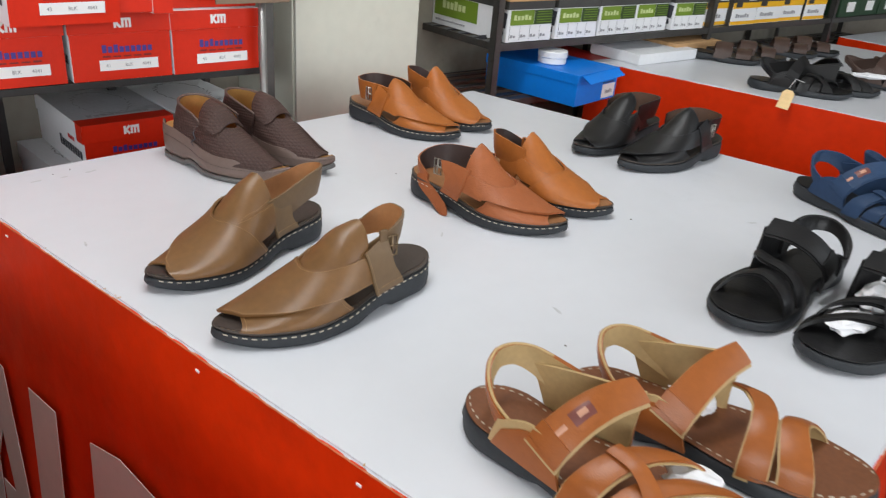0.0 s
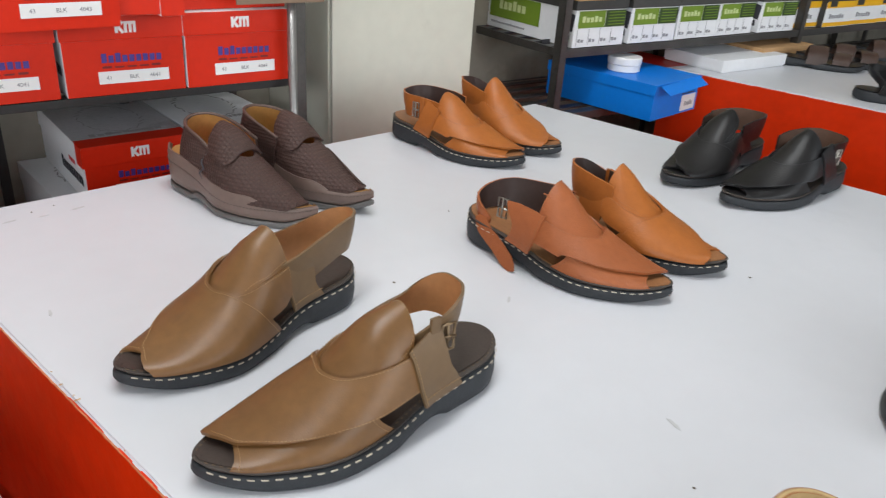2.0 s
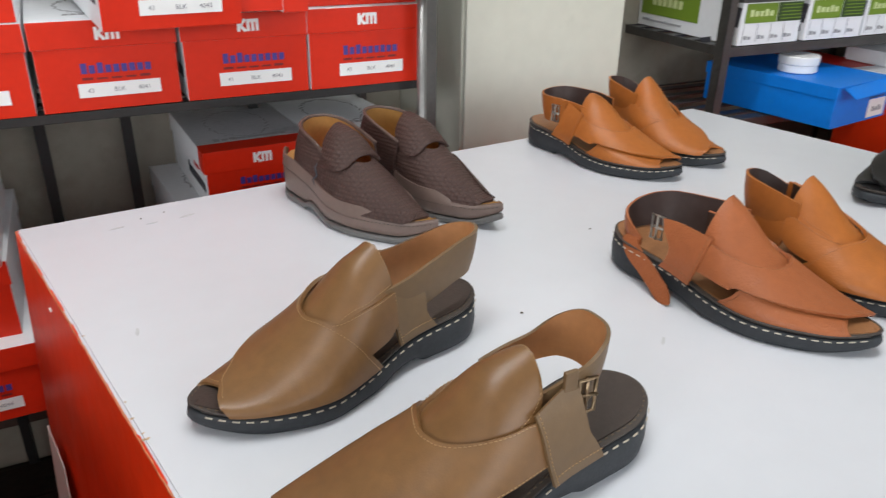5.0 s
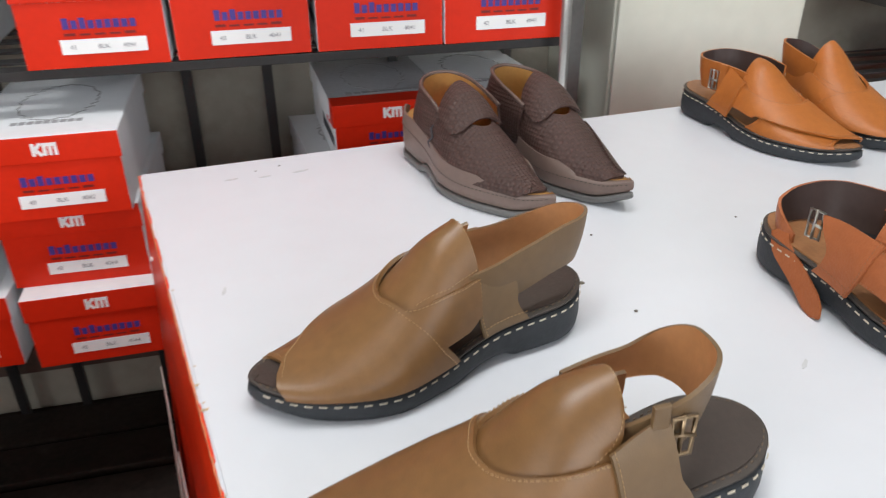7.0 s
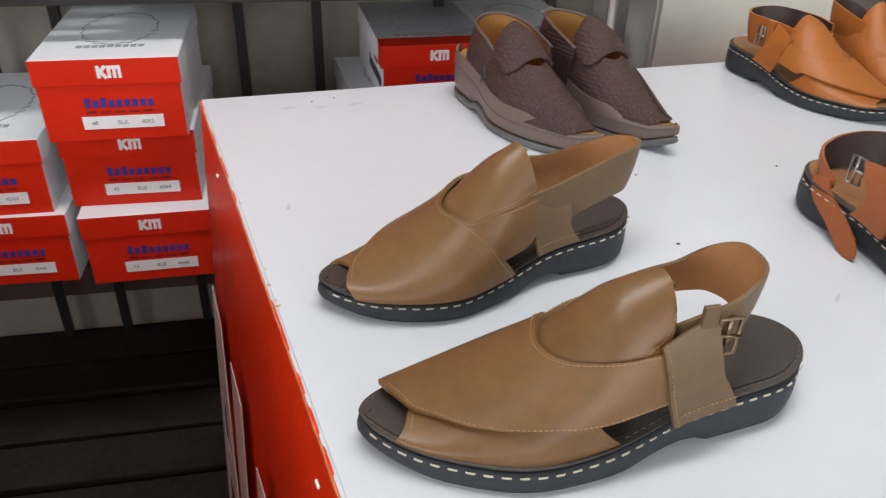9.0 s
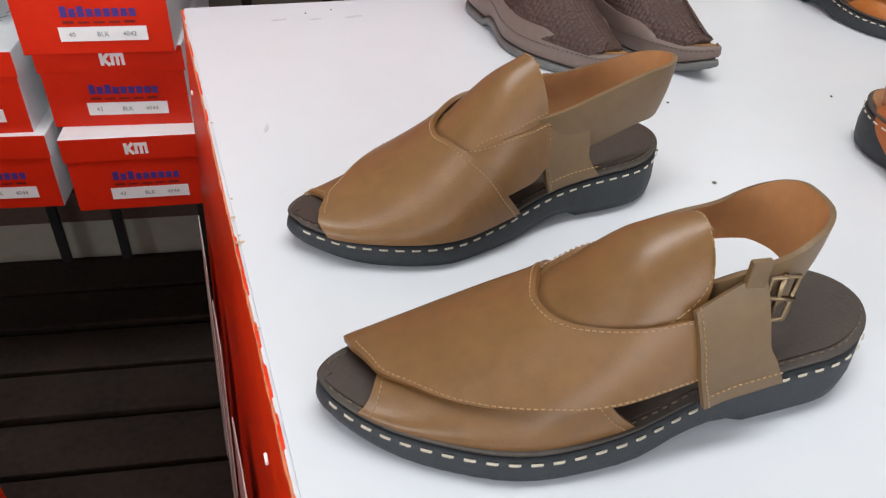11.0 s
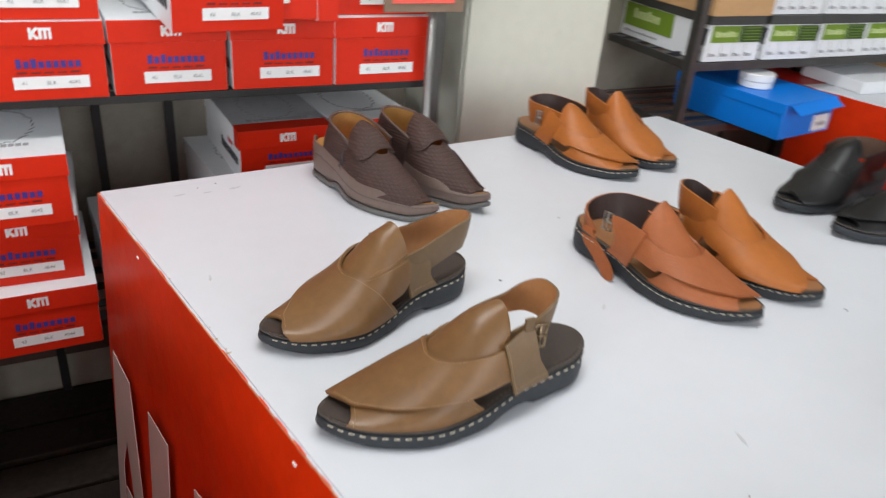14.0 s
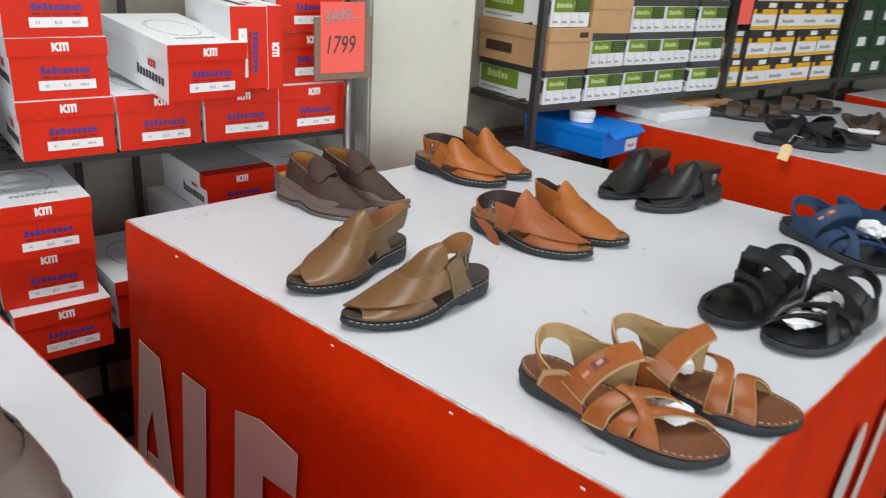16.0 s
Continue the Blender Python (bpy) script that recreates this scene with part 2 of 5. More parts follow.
def box_into(bm, lo, hi, bevel=0.0, m=None, mat_index=0):
    """A box between two corners, bevelled, added to bm."""
    lo, hi = Vector(lo), Vector(hi)
    made = bmesh.ops.create_cube(bm, size=1.0)
    vs = made["verts"]
    for v in vs:
        v.co = Vector([lo[k] + (v.co[k] + 0.5) * (hi[k] - lo[k]) for k in range(3)])
    faces = {f for v in vs for f in v.link_faces}
    for f in faces:
        f.material_index = mat_index
    if bevel:
        edges = list({e for v in vs for e in v.link_edges})
        res = bmesh.ops.bevel(bm, geom=edges, offset=bevel, segments=2, affect="EDGES", profile=0.6)
        vs = list({v for f in res["faces"] for v in f.verts} | {v for v in vs if v.is_valid})
    if m is not None:
        bmesh.ops.transform(bm, matrix=m, verts=[v for v in vs if v.is_valid])
    return bm


def box_bm(lo, hi, bevel=0.0, m=None):
    return box_into(bmesh.new(), lo, hi, bevel, m)


def prism(points, z0, z1, bevel=0.0):
    """An upright prism over a polygon in plan."""
    bm = bmesh.new()
    low = [bm.verts.new((x, y, z0)) for x, y in points]
    high = [bm.verts.new((x, y, z1)) for x, y in points]
    n = len(points)
    bm.faces.new(low[::-1])
    bm.faces.new(high)
    for i in range(n):
        bm.faces.new((low[i], low[(i + 1) % n], high[(i + 1) % n], high[i]))
    bmesh.ops.recalc_face_normals(bm, faces=bm.faces)
    if bevel:
        bmesh.ops.bevel(bm, geom=list(bm.edges), offset=bevel, segments=2, affect="EDGES")
    return bm


def tube(points, radius, sides=8, closed=False):
    """A round bar along points."""
    bm = bmesh.new()
    pts = [Vector(p) for p in points]
    n = len(pts)
    rings = []
    for i, p in enumerate(pts):
        a = pts[(i - 1) % n] if closed or i else pts[0]
        b = pts[(i + 1) % n] if closed or i < n - 1 else pts[-1]
        d = (b - a).normalized()
        u = d.cross((0.3, 0.2, 1)).normalized() if abs(d.z) < 0.95 else d.cross((1, 0, 0)).normalized()
        w = d.cross(u)
        r = radius(i / (n - 1)) if callable(radius) else radius
        rings.append([bm.verts.new(p + r * (math.cos(k / sides * math.tau) * u + math.sin(k / sides * math.tau) * w)) for k in range(sides)])
    for i in range(n if closed else n - 1):
        a, b = rings[i], rings[(i + 1) % n]
        for k in range(sides):
            bm.faces.new((a[k], a[(k + 1) % sides], b[(k + 1) % sides], b[k]))
    if not closed:
        bm.faces.new(rings[0][::-1])
        bm.faces.new(rings[-1])
    bmesh.ops.recalc_face_normals(bm, faces=bm.faces)
    return bm


def lathe(profile, sides=40):
    """A turned body from (radius, height) pairs."""
    bm = bmesh.new()
    rings = [[bm.verts.new((r * math.cos(k / sides * math.tau), r * math.sin(k / sides * math.tau), z)) for k in range(sides)] for r, z in profile]
    for a, b in zip(rings, rings[1:]):
        for k in range(sides):
            bm.faces.new((a[k], a[(k + 1) % sides], b[(k + 1) % sides], b[k]))
    bm.faces.new(rings[0][::-1])
    bm.faces.new(rings[-1])
    return bm


def spline(xs, ys):
    """A smooth curve through points, with no overshoot."""
    xs, ys = np.array(xs, float), np.array(ys, float)
    d = np.diff(ys) / np.diff(xs)
    m = np.r_[d[0], [0.0 if a * b <= 0 else 2 * a * b / (a + b) for a, b in zip(d, d[1:])], d[-1]]

    def f(x):
        x = min(max(x, xs[0]), xs[-1])
        i = min(int(np.searchsorted(xs, x, side="right")) - 1, len(xs) - 2)
        h = xs[i + 1] - xs[i]
        t = (x - xs[i]) / h
        return float((1 + 2 * t) * (1 - t) ** 2 * ys[i] + t * (1 - t) ** 2 * h * m[i] + t * t * (3 - 2 * t) * ys[i + 1] + t * t * (t - 1) * h * m[i + 1])

    return f


def sheet(grid, thick, flip=False, two=False):
    """A thick sheet over a grid of points; the grid is its outer face. two: the inner face has a second material."""
    g = np.array(grid, float)
    du = np.gradient(g, axis=0)
    dv = np.gradient(g, axis=1)
    nrm = np.cross(du, dv)
    nrm /= np.linalg.norm(nrm, axis=2, keepdims=True) + 1e-12
    if flip:
        nrm = -nrm
    back = g - nrm * thick
    bm = bmesh.new()
    a = [[bm.verts.new(p) for p in row] for row in g]
    b = [[bm.verts.new(p) for p in row] for row in back]
    nu, nv = g.shape[:2]
    for i in range(nu - 1):
        for j in range(nv - 1):
            f = (a[i][j], a[i + 1][j], a[i + 1][j + 1], a[i][j + 1])
            h = (b[i][j], b[i][j + 1], b[i + 1][j + 1], b[i + 1][j])
            fa = bm.faces.new(f[::-1] if flip else f)
            fb = bm.faces.new(h[::-1] if flip else h)
            fa.smooth = fb.smooth = True
            if two:
                fb.material_index = 1
    rim = [(i, 0) for i in range(nu)] + [(nu - 1, j) for j in range(1, nv)] + [(i, nv - 1) for i in range(nu - 2, -1, -1)] + [(0, j) for j in range(nv - 2, 0, -1)]
    for k in range(len(rim)):
        (i, j), (p, q) = rim[k], rim[(k + 1) % len(rim)]
        f = (a[i][j], b[i][j], b[p][q], a[p][q])
        bm.faces.new(f[::-1] if flip else f)
    for e in bm.edges:
        if any(not f.smooth for f in e.link_faces):
            e.smooth = False
    return bm


def stitches(lines, length=0.0042, gap=0.0028, wide=0.0011, high=0.0008):
    """Short raised threads along lines of (point, normal)."""
    bm = bmesh.new()
    for line in lines:
        pts = [Vector(p) for p, _ in line]
        nrs = [Vector(n).normalized() for _, n in line]
        run, want = 0.0, 0.0
        for i in range(len(pts) - 1):
            seg = (pts[i + 1] - pts[i]).length
            while want <= run + seg and seg > 1e-9:
                t = (want - run) / seg
                c = pts[i].lerp(pts[i + 1], t)
                d = (pts[i + 1] - pts[i]).normalized()
                n = nrs[i].lerp(nrs[i + 1], t).normalized()
                s = d.cross(n).normalized()
                v = []
                for x, y, z in ((-1, -1, 0), (1, -1, 0), (1, 1, 0), (-1, 1, 0), (-0.6, -0.6, 1), (0.6, -0.6, 1), (0.6, 0.6, 1), (-0.6, 0.6, 1)):
                    v.append(bm.verts.new(c + d * x * length / 2 + s * y * wide / 2 + n * (z * high - 0.0002 * (1 - z))))
                for f in ((4, 5, 6, 7), (0, 1, 5, 4), (1, 2, 6, 5), (2, 3, 7, 6), (3, 0, 4, 7)):
                    bm.faces.new([v[k] for k in f])
                want += length + gap
            run += seg
    bmesh.ops.recalc_face_normals(bm, faces=bm.faces)
    return bm


GLYPHS = {}


def text_bm(text, size, depth=0.0004):
    """Letters of the built-in font as a mesh in the xy plane, from the left on the base line."""
    key = (text, size, depth)
    if key not in GLYPHS:
        cu = bpy.data.curves.new("letters", "FONT")
        cu.body, cu.size, cu.extrude, cu.resolution_u = text, size, depth, 2
        ob = new("letters", cu)
        bpy.context.view_layer.update()
        me = bpy.data.meshes.new_from_object(ob.evaluated_get(bpy.context.evaluated_depsgraph_get()))
        bpy.data.objects.remove(ob)
        bpy.data.curves.remove(cu)
        GLYPHS[key] = me
    bm = bmesh.new()
    bm.from_mesh(GLYPHS[key])
    return bm


# ---- the shop's shell ----
DIR = -10.7
BACK = pose(0, 0, 0, 0, 0, DIR)


def slab(name, lo, hi, material, m=None, label="", category=""):
    ob = part(name, box_bm(lo, hi), material, at=m)
    return tagged(ob, label, category or name.split("_")[0], kind="structure")


slab("floor", (-4.5, -5.2, -0.12), (7.5, 2.2, 0.0), DECK, None, "dark dirty concrete shop floor", "floor")
slab("wall_north", (-4.6, 0.53, 0), (7.0, 0.68, 3.0), WALL, BACK, "grey stained plaster wall behind the shelves", "wall")
slab("wall_west", (-4.6, -5.2, 0), (-4.45, -4.15, 3.0), WALL, None, "grey plaster side wall", "wall")
slab("wall_west", (-4.6, -1.05, 0), (-4.45, 1.6, 3.0), WALL, None, "grey plaster side wall", "wall")
slab("wall_west", (-4.6, -4.15, 2.85), (-4.45, -1.05, 3.0), WALL, None, "lintel over the open side of the shop", "wall")
slab("wall_east", (6.6, -5.2, 0), (6.75, 1.0, 3.0), WALL, None, "grey plaster side wall", "wall")
slab("wall_south", (-4.5, -5.2, 2.85), (6.6, -5.0, 3.0), WALL, None, "lintel over the open shop front", "wall")
slab("ceiling", (-4.6, -5.2, 3.0), (6.75, 2.2, 3.12), CEILING, None, "plain painted ceiling", "ceiling")

# pillar faced with large cream tiles, with its darker polished side
PM = pose(0.764, 0.104, 0, 0, 0, DIR)
pillar = tagged(part("pillar", box_bm((0.004, 0.004, 0), (0.340, 0.284, 2.99), 0.003), PILLAR, at=PM), "cream tiled square pillar behind the table", "pillar", kind="structure")
for z0, z1 in ((0.0, 0.398), (0.402, 1.598), (1.602, 2.8)):
    part("tile", box_bm((0.0, -0.004, z0), (0.344, 0.0042, z1), 0.002), PILLAR, pillar)
    part("tile", box_bm((-0.004, 0.006, z0), (0.0042, 0.283, z1), 0.002), PILLAR, pillar)

# raised dark floor boards under and before the shelves
deck = tagged(part("floor_boards", box_bm((-1.2, -0.5, 0.004), (1.1, 0.52, 0.05)), DECK, at=BACK), "dark dusty wooden floor boards below the shelves", "floor", kind="structure")
for k in range(9):
    y = -0.52 + 0.113 * k
    part("plank", box_bm((-1.2, y, 0.05), (1.1, y + 0.098, 0.066 + 0.004 * (k % 2)), 0.004), DECK, deck)

# dark brown strip along the foot of the wall, over a pale strip
tagged(part("trim", box_bm((-1.4, 0.505, 0.147), (1.1, 0.527, 0.235), 0.003), FOOT_STRIP, at=BACK), "dark brown strip along the foot of the wall", "trim", kind="structure")
tagged(part("baseboard", box_bm((-1.4, 0.512, 0.05), (1.1, 0.528, 0.145), 0.003), WALL, at=BACK), "pale dusty skirting strip along the wall", "baseboard", kind="structure")


# ---- tables with red cloth ----
def banner_bm(p, q, top, bottom, out, seed, flare=0.003):
    """A hanging vinyl sheet between two plan points, with soft vertical folds and an uneven upper edge."""
    p, q = Vector(p), Vector(q)
    d = (q - p)
    n = Vector((d.y, -d.x)).normalized() * out
    nu, nv = max(24, int(d.length / 0.018)), 26
    grid = []
    for i in range(nu + 1):
        u = i / nu
        row = []
        for j in range(nv + 1):
            v = j / nv
            x = d.length * u
            fold = 0.006 * v * noise.noise((x * 5.0, seed, v * 0.6)) + 0.0035 * v ** 0.7 * max(0.0, noise.noise((x * 13, seed + 4, v * 0.8)))
            fold += 0.0022 * noise.noise((x * 22, v * 5, seed + 9)) * min(1, 4 * v)
            c = p + d * u + n * (0.0008 + max(0.0, fold + flare * v))
            z = top + (bottom - top) * v + (0.0016 * noise.noise((x * 90, seed, 2)) if j == 0 else 0)
            row.append((c.x, c.y, z))
        grid.append(row)
    return sheet(grid, 0.0018)


def cloth_table(corners, label, edge_wear=True, seed=1, flares=(0.003, 0.003, 0.003, 0.003)):
    """A table with a white board and a red banner hung along its sides; corners run clockwise seen from above."""
    t = thing("display_table", label, "table", pose(0, 0, 0))
    part("tabletop", prism(corners, 0.735, 0.76, 0.0025), WHITE_TOP, t, "white laminate board with chipped edges")
    inner = [tuple(Vector(c).lerp(Vector((sum(a for a, _ in corners) / 4, sum(b for _, b in corners) / 4)), 0.06)) for c in corners]
    for x, y in inner:
        part("leg", box_bm((x - 0.02, y - 0.02, 0.0), (x + 0.02, y + 0.02, 0.735), 0.003), STEEL_DARK, t)
    n = len(corners)
    for k in range(n):
        b = part("banner", banner_bm(corners[k], corners[(k + 1) % n], 0.7575, 0.03, -1.0, seed + 10 * k, flares[k]), BANNER, t, "red printed vinyl banner")
        if edge_wear:
            p, q = Vector(corners[k]), Vector(corners[(k + 1) % n])
            d = (q - p)
            nn = Vector((d.y, -d.x)).normalized() * -1.0
            pts = []
            rng = random.Random(seed + k)
            for i in range(int(d.length / 0.006) + 1):
                c = p + d * min(1, i * 0.006 / d.length) + nn * (0.0008 + rng.uniform(-0.0003, 0.0003))
                pts.append((c.x, c.y, 0.7570 + rng.uniform(-0.0005, 0.0005)))
            part("frayed_edge", tube(pts, 0.0009, 5), BANNER_EDGE, b, "frayed pale upper edge")
    return t


MAIN = [(0.001, -0.008), (1.153, -0.112), (1.200, -1.262), (0.004, -1.197)]
main = cloth_table(MAIN, "white-topped display table wrapped in a red sale banner", seed=3, flares=(0.003, 0.003, 0.006, 0.038))
FAR = [(1.795, -0.09), (3.06, -0.40), (3.12, -1.75), (1.845, -1.45)]
cloth_table(FAR, "second white-topped table with a red banner, holding dark sandals", seed=8, edge_wear=False)
cloth_table([(3.33, -0.45), (4.5, -0.68), (4.55, -1.9), (3.08, -1.6)], "far white-topped table with a red banner", seed=15, edge_wear=False)
LEFT = [(-1.25, -0.05), (-0.322, -0.16), (-0.345, -1.05), (-1.27, -0.95)]
cloth_table(LEFT, "white-topped display table beside the aisle", seed=21)


# big white letters on the long side of the banner; the word begins round the corner
def stroke(points, m, name, parent):
    """A flat shape from corners (across, up), 1 mm thick, on the plane m."""
    bm = bmesh.new()
    vs = [bm.verts.new((x, y, 0.0)) for x, y in points]
    f = bm.faces.new(vs)
    bmesh.ops.triangulate(bm, faces=[f])
    r = bmesh.ops.extrude_face_region(bm, geom=list(bm.faces))
    bmesh.ops.translate(bm, vec=(0, 0, 0.0012), verts=[v for v in r["geom"] if isinstance(v, bmesh.types.BMVert)])
    bmesh.ops.recalc_face_normals(bm, faces=bm.faces)
    return part(name, bm, BANNER_WHITE, parent, at=m)


SIDE = Matrix.Translation((-0.009, 0, 0.757)) @ Matrix.Rotation(radians(3.0), 4, "Y") @ Matrix.Translation((0, 0, -0.757)) @ Matrix(((0, 0, -1, 0.0), (-1, 0, 0, -0.018), (0, 1, 0, 0.004), (0, 0, 0, 1)))
side_banner = [o for o in main.children if o.name.startswith("banner")][3]
stroke([(0.045, 0.515), (0.125, 0.505), (0.195, 0.06), (0.135, 0.06), (0.122, 0.18), (0.066, 0.18), (0.062, 0.255), (0.108, 0.255), (0.088, 0.37), (0.058, 0.30), (0.05, 0.06), (0.004, 0.06)], SIDE, "letter_a", side_banner)
stroke([(0.21, 0.512), (0.29, 0.512), (0.285, 0.13), (0.36, 0.13), (0.36, 0.06), (0.205, 0.06)], SIDE, "letter_l", side_banner)
stroke([(0.385, 0.515), (0.46, 0.532), (0.562, 0.518), (0.560, 0.43), (0.468, 0.425), (0.468, 0.335), (0.54, 0.335), (0.54, 0.26), (0.468, 0.26), (0.468, 0.135), (0.56, 0.135), (0.56, 0.06), (0.385, 0.06)], SIDE, "letter_e", side_banner)
front_banner = [o for o in main.children if o.name.startswith("banner")][2]
FM = pose(0, -1.2095, 0, 90, 0, -3.15)


def oval(cx, cy, rx, ry, lean, n=28):
    return [(cx + rx * math.cos(k / n * math.tau) + lean * ry * math.sin(k / n * math.tau), cy + ry * math.sin(k / n * math.tau)) for k in range(n)]


stroke(oval(0.645, 0.47, 0.042, 0.125, 0.22), FM, "printed_oval", front_banner)
stroke([(0.74, 0.30), (0.79, 0.30), (0.88, 0.56), (0.83, 0.57)], FM, "printed_stroke", front_banner)

# specks, a smudge and chipped board on the table
rng = random.Random(5)
for x, y, r in ((0.339, -0.444, 0.0032), (0.355, -0.502, 0.0018), (0.40, -0.37, 0.0015), (0.62, -0.55, 0.0014), (0.70, -0.78, 0.0018), (0.56, -0.40, 0.0014), (0.13, -0.06, 0.0012), (0.16, -0.055, 0.0011), (0.80, -0.50, 0.0016), (0.30, -0.90, 0.0013)):
    tagged(part("dirt_speck", lathe([(r * 0.5, 0), (r, 0.0004), (r * 0.7, 0.001), (r * 0.2, 0.0013)], 7), SPECK, at=pose(x, y, 0.7602, 0, 0, 40)), "tiny dark speck of dirt on the white table", "speck", "specks on the table")
tagged(part("smudge", prism([(0.0, 0.004), (0.012, 0.006), (0.034, 0.001), (0.03, -0.004), (0.012, -0.002)], 0.0, 0.0004), SMUDGE, at=pose(0.04, -1.045, 0.7602, 0, 0, -60)), "grey scuff mark on the white table", "smudge")
for x, y, turn, k in ((0.09, -0.075, 12, 0.6), (0.13, -0.082, 8, 0.5), (0.17, -0.085, 14, 0.7), (0.42, -0.62, 40, 0.5), (0.84, -0.92, -30, 0.6), (0.36, -0.86, 75, 0.6), (0.62, -1.08, 20, 0.5), (0.045, -0.33, 80, 0.5)):
    tagged(part("smudge", prism([(0.0, 0.003 * k), (0.010 * k, 0.005 * k), (0.030 * k, 0.001 * k), (0.026 * k, -0.003 * k), (0.010 * k, -0.002 * k)], 0.0, 0.0003), SMUDGE, at=pose(x, y, 0.7602, 0, 0, turn)), "faint grey scuff on the white table", "smudge", "scuffs on the table")
for i in range(11):
    y = -0.463 + rng.gauss(0, 0.012) if i < 4 else rng.uniform(-1.15, -0.2)
    s = rng.uniform(0.0005, 0.001)
    part("chip", box_bm((-s, -s * 1.6, 0), (s, s * 1.6, 0.0005)), CHIPBOARD, main, at=pose(0.0035 + rng.uniform(0, 0.003), y, 0.7599, 0, 0, rng.uniform(0, 180)))
for y in (-0.21, -0.645, -0.88, -1.08):
    part("staple", box_bm((-0.0008, -0.003, -0.0012), (0.0008, 0.003, 0.0012), 0.0003), LABEL, main, at=pose(-0.006, y, 0.748))


# ---- shoe boxes ----
def carton(name, w, h, d, lid_h, mats, parent, lid_mats=None, slack=0.0025):
    """A lidded box: front at y = 0, centred on x; mats: front and back, sides, top."""
    made = []
    for nm, lo, hi, mm in (("body", (-w / 2 + slack, slack, 0), (w / 2 - slack, d - slack, h - 0.006), mats), ("lid", (-w / 2, 0, h - lid_h), (w / 2, d, h), lid_mats or mats)):
        bm = box_bm(lo, hi, 0.0012)
        bm.normal_update()
        for f in bm.faces:
            n = f.normal
            f.material_index = 0 if abs(n.y) > 0.75 else 2 if n.z > 0.75 else 1
        # a slight sag and bulge of the card
        for v in bm.verts:
            v.co += Vector((0.0012 * noise.noise(v.co * 9 + Vector((w * 90, 0, 3))), 0.001 * noise.noise(v.co * 11), 0))
        made.append(part(nm, bm, list(mm), parent))
    return made


def flat(x0, z0, x1, z1, y, name, material, parent, label="", thick=0.0004):
    return part(name, box_bm((x0, y - thick, z0), (x1, y, z1)), material, parent, label)


def words(x0, z0, x1, z1, y, material, parent, n=8, seed=0, name="wordmark"):
    """Unreadable lettering as a row of plain bars."""
    rng = random.Random(seed)
    step = (x1 - x0) / n
    bm = bmesh.new()
    for i in range(n):
        x, hh = x0 + i * step, (z1 - z0) * (1.0 if i == 0 else rng.choice((0.74, 0.78, 1.0, 0.76)))
        box_into(bm, (x, y - 0.0004, z0), (x + step * 0.74, y, z0 + hh))
    ob = part(name, bm, material, parent)
    ob["kind"] = "stuff"
    return ob


def logo_bm(x0, z0, w, h, y):
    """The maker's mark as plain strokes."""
    bm = bmesh.new()
    box_into(bm, (x0, y - 0.0004, z0), (x0 + 0.15 * w, y, z0 + h))
    for up in (1, -1):
        sl = pose(x0 + 0.27 * w, y, z0 + h * (0.5 + 0.25 * up), 0, 42 * up, 0)
        box_into(bm, (-0.075 * w, -0.0004, -0.33 * h), (0.075 * w, 0, 0.33 * h), 0, sl)
    box_into(bm, (x0 + 0.44 * w, y - 0.0004, z0), (x0 + 0.58 * w, y, z0 + h))
    box_into(bm, (x0 + 0.58 * w, y - 0.0004, z0 + 0.72 * h), (x0 + w, y, z0 + h))
    box_into(bm, (x0 + 0.66 * w, y - 0.0004, z0), (x0 + 0.79 * w, y, z0 + 0.72 * h))
    box_into(bm, (x0 + 0.87 * w, y - 0.0004, z0), (x0 + w, y, z0 + 0.72 * h))
    return bm


def text_part(text, size, m, material, parent, name="label_text"):
    return part(name, text_bm(text, size), material, parent, at=m)


UPRIGHT = pose(0, 0, 0, 90, 0, 0)


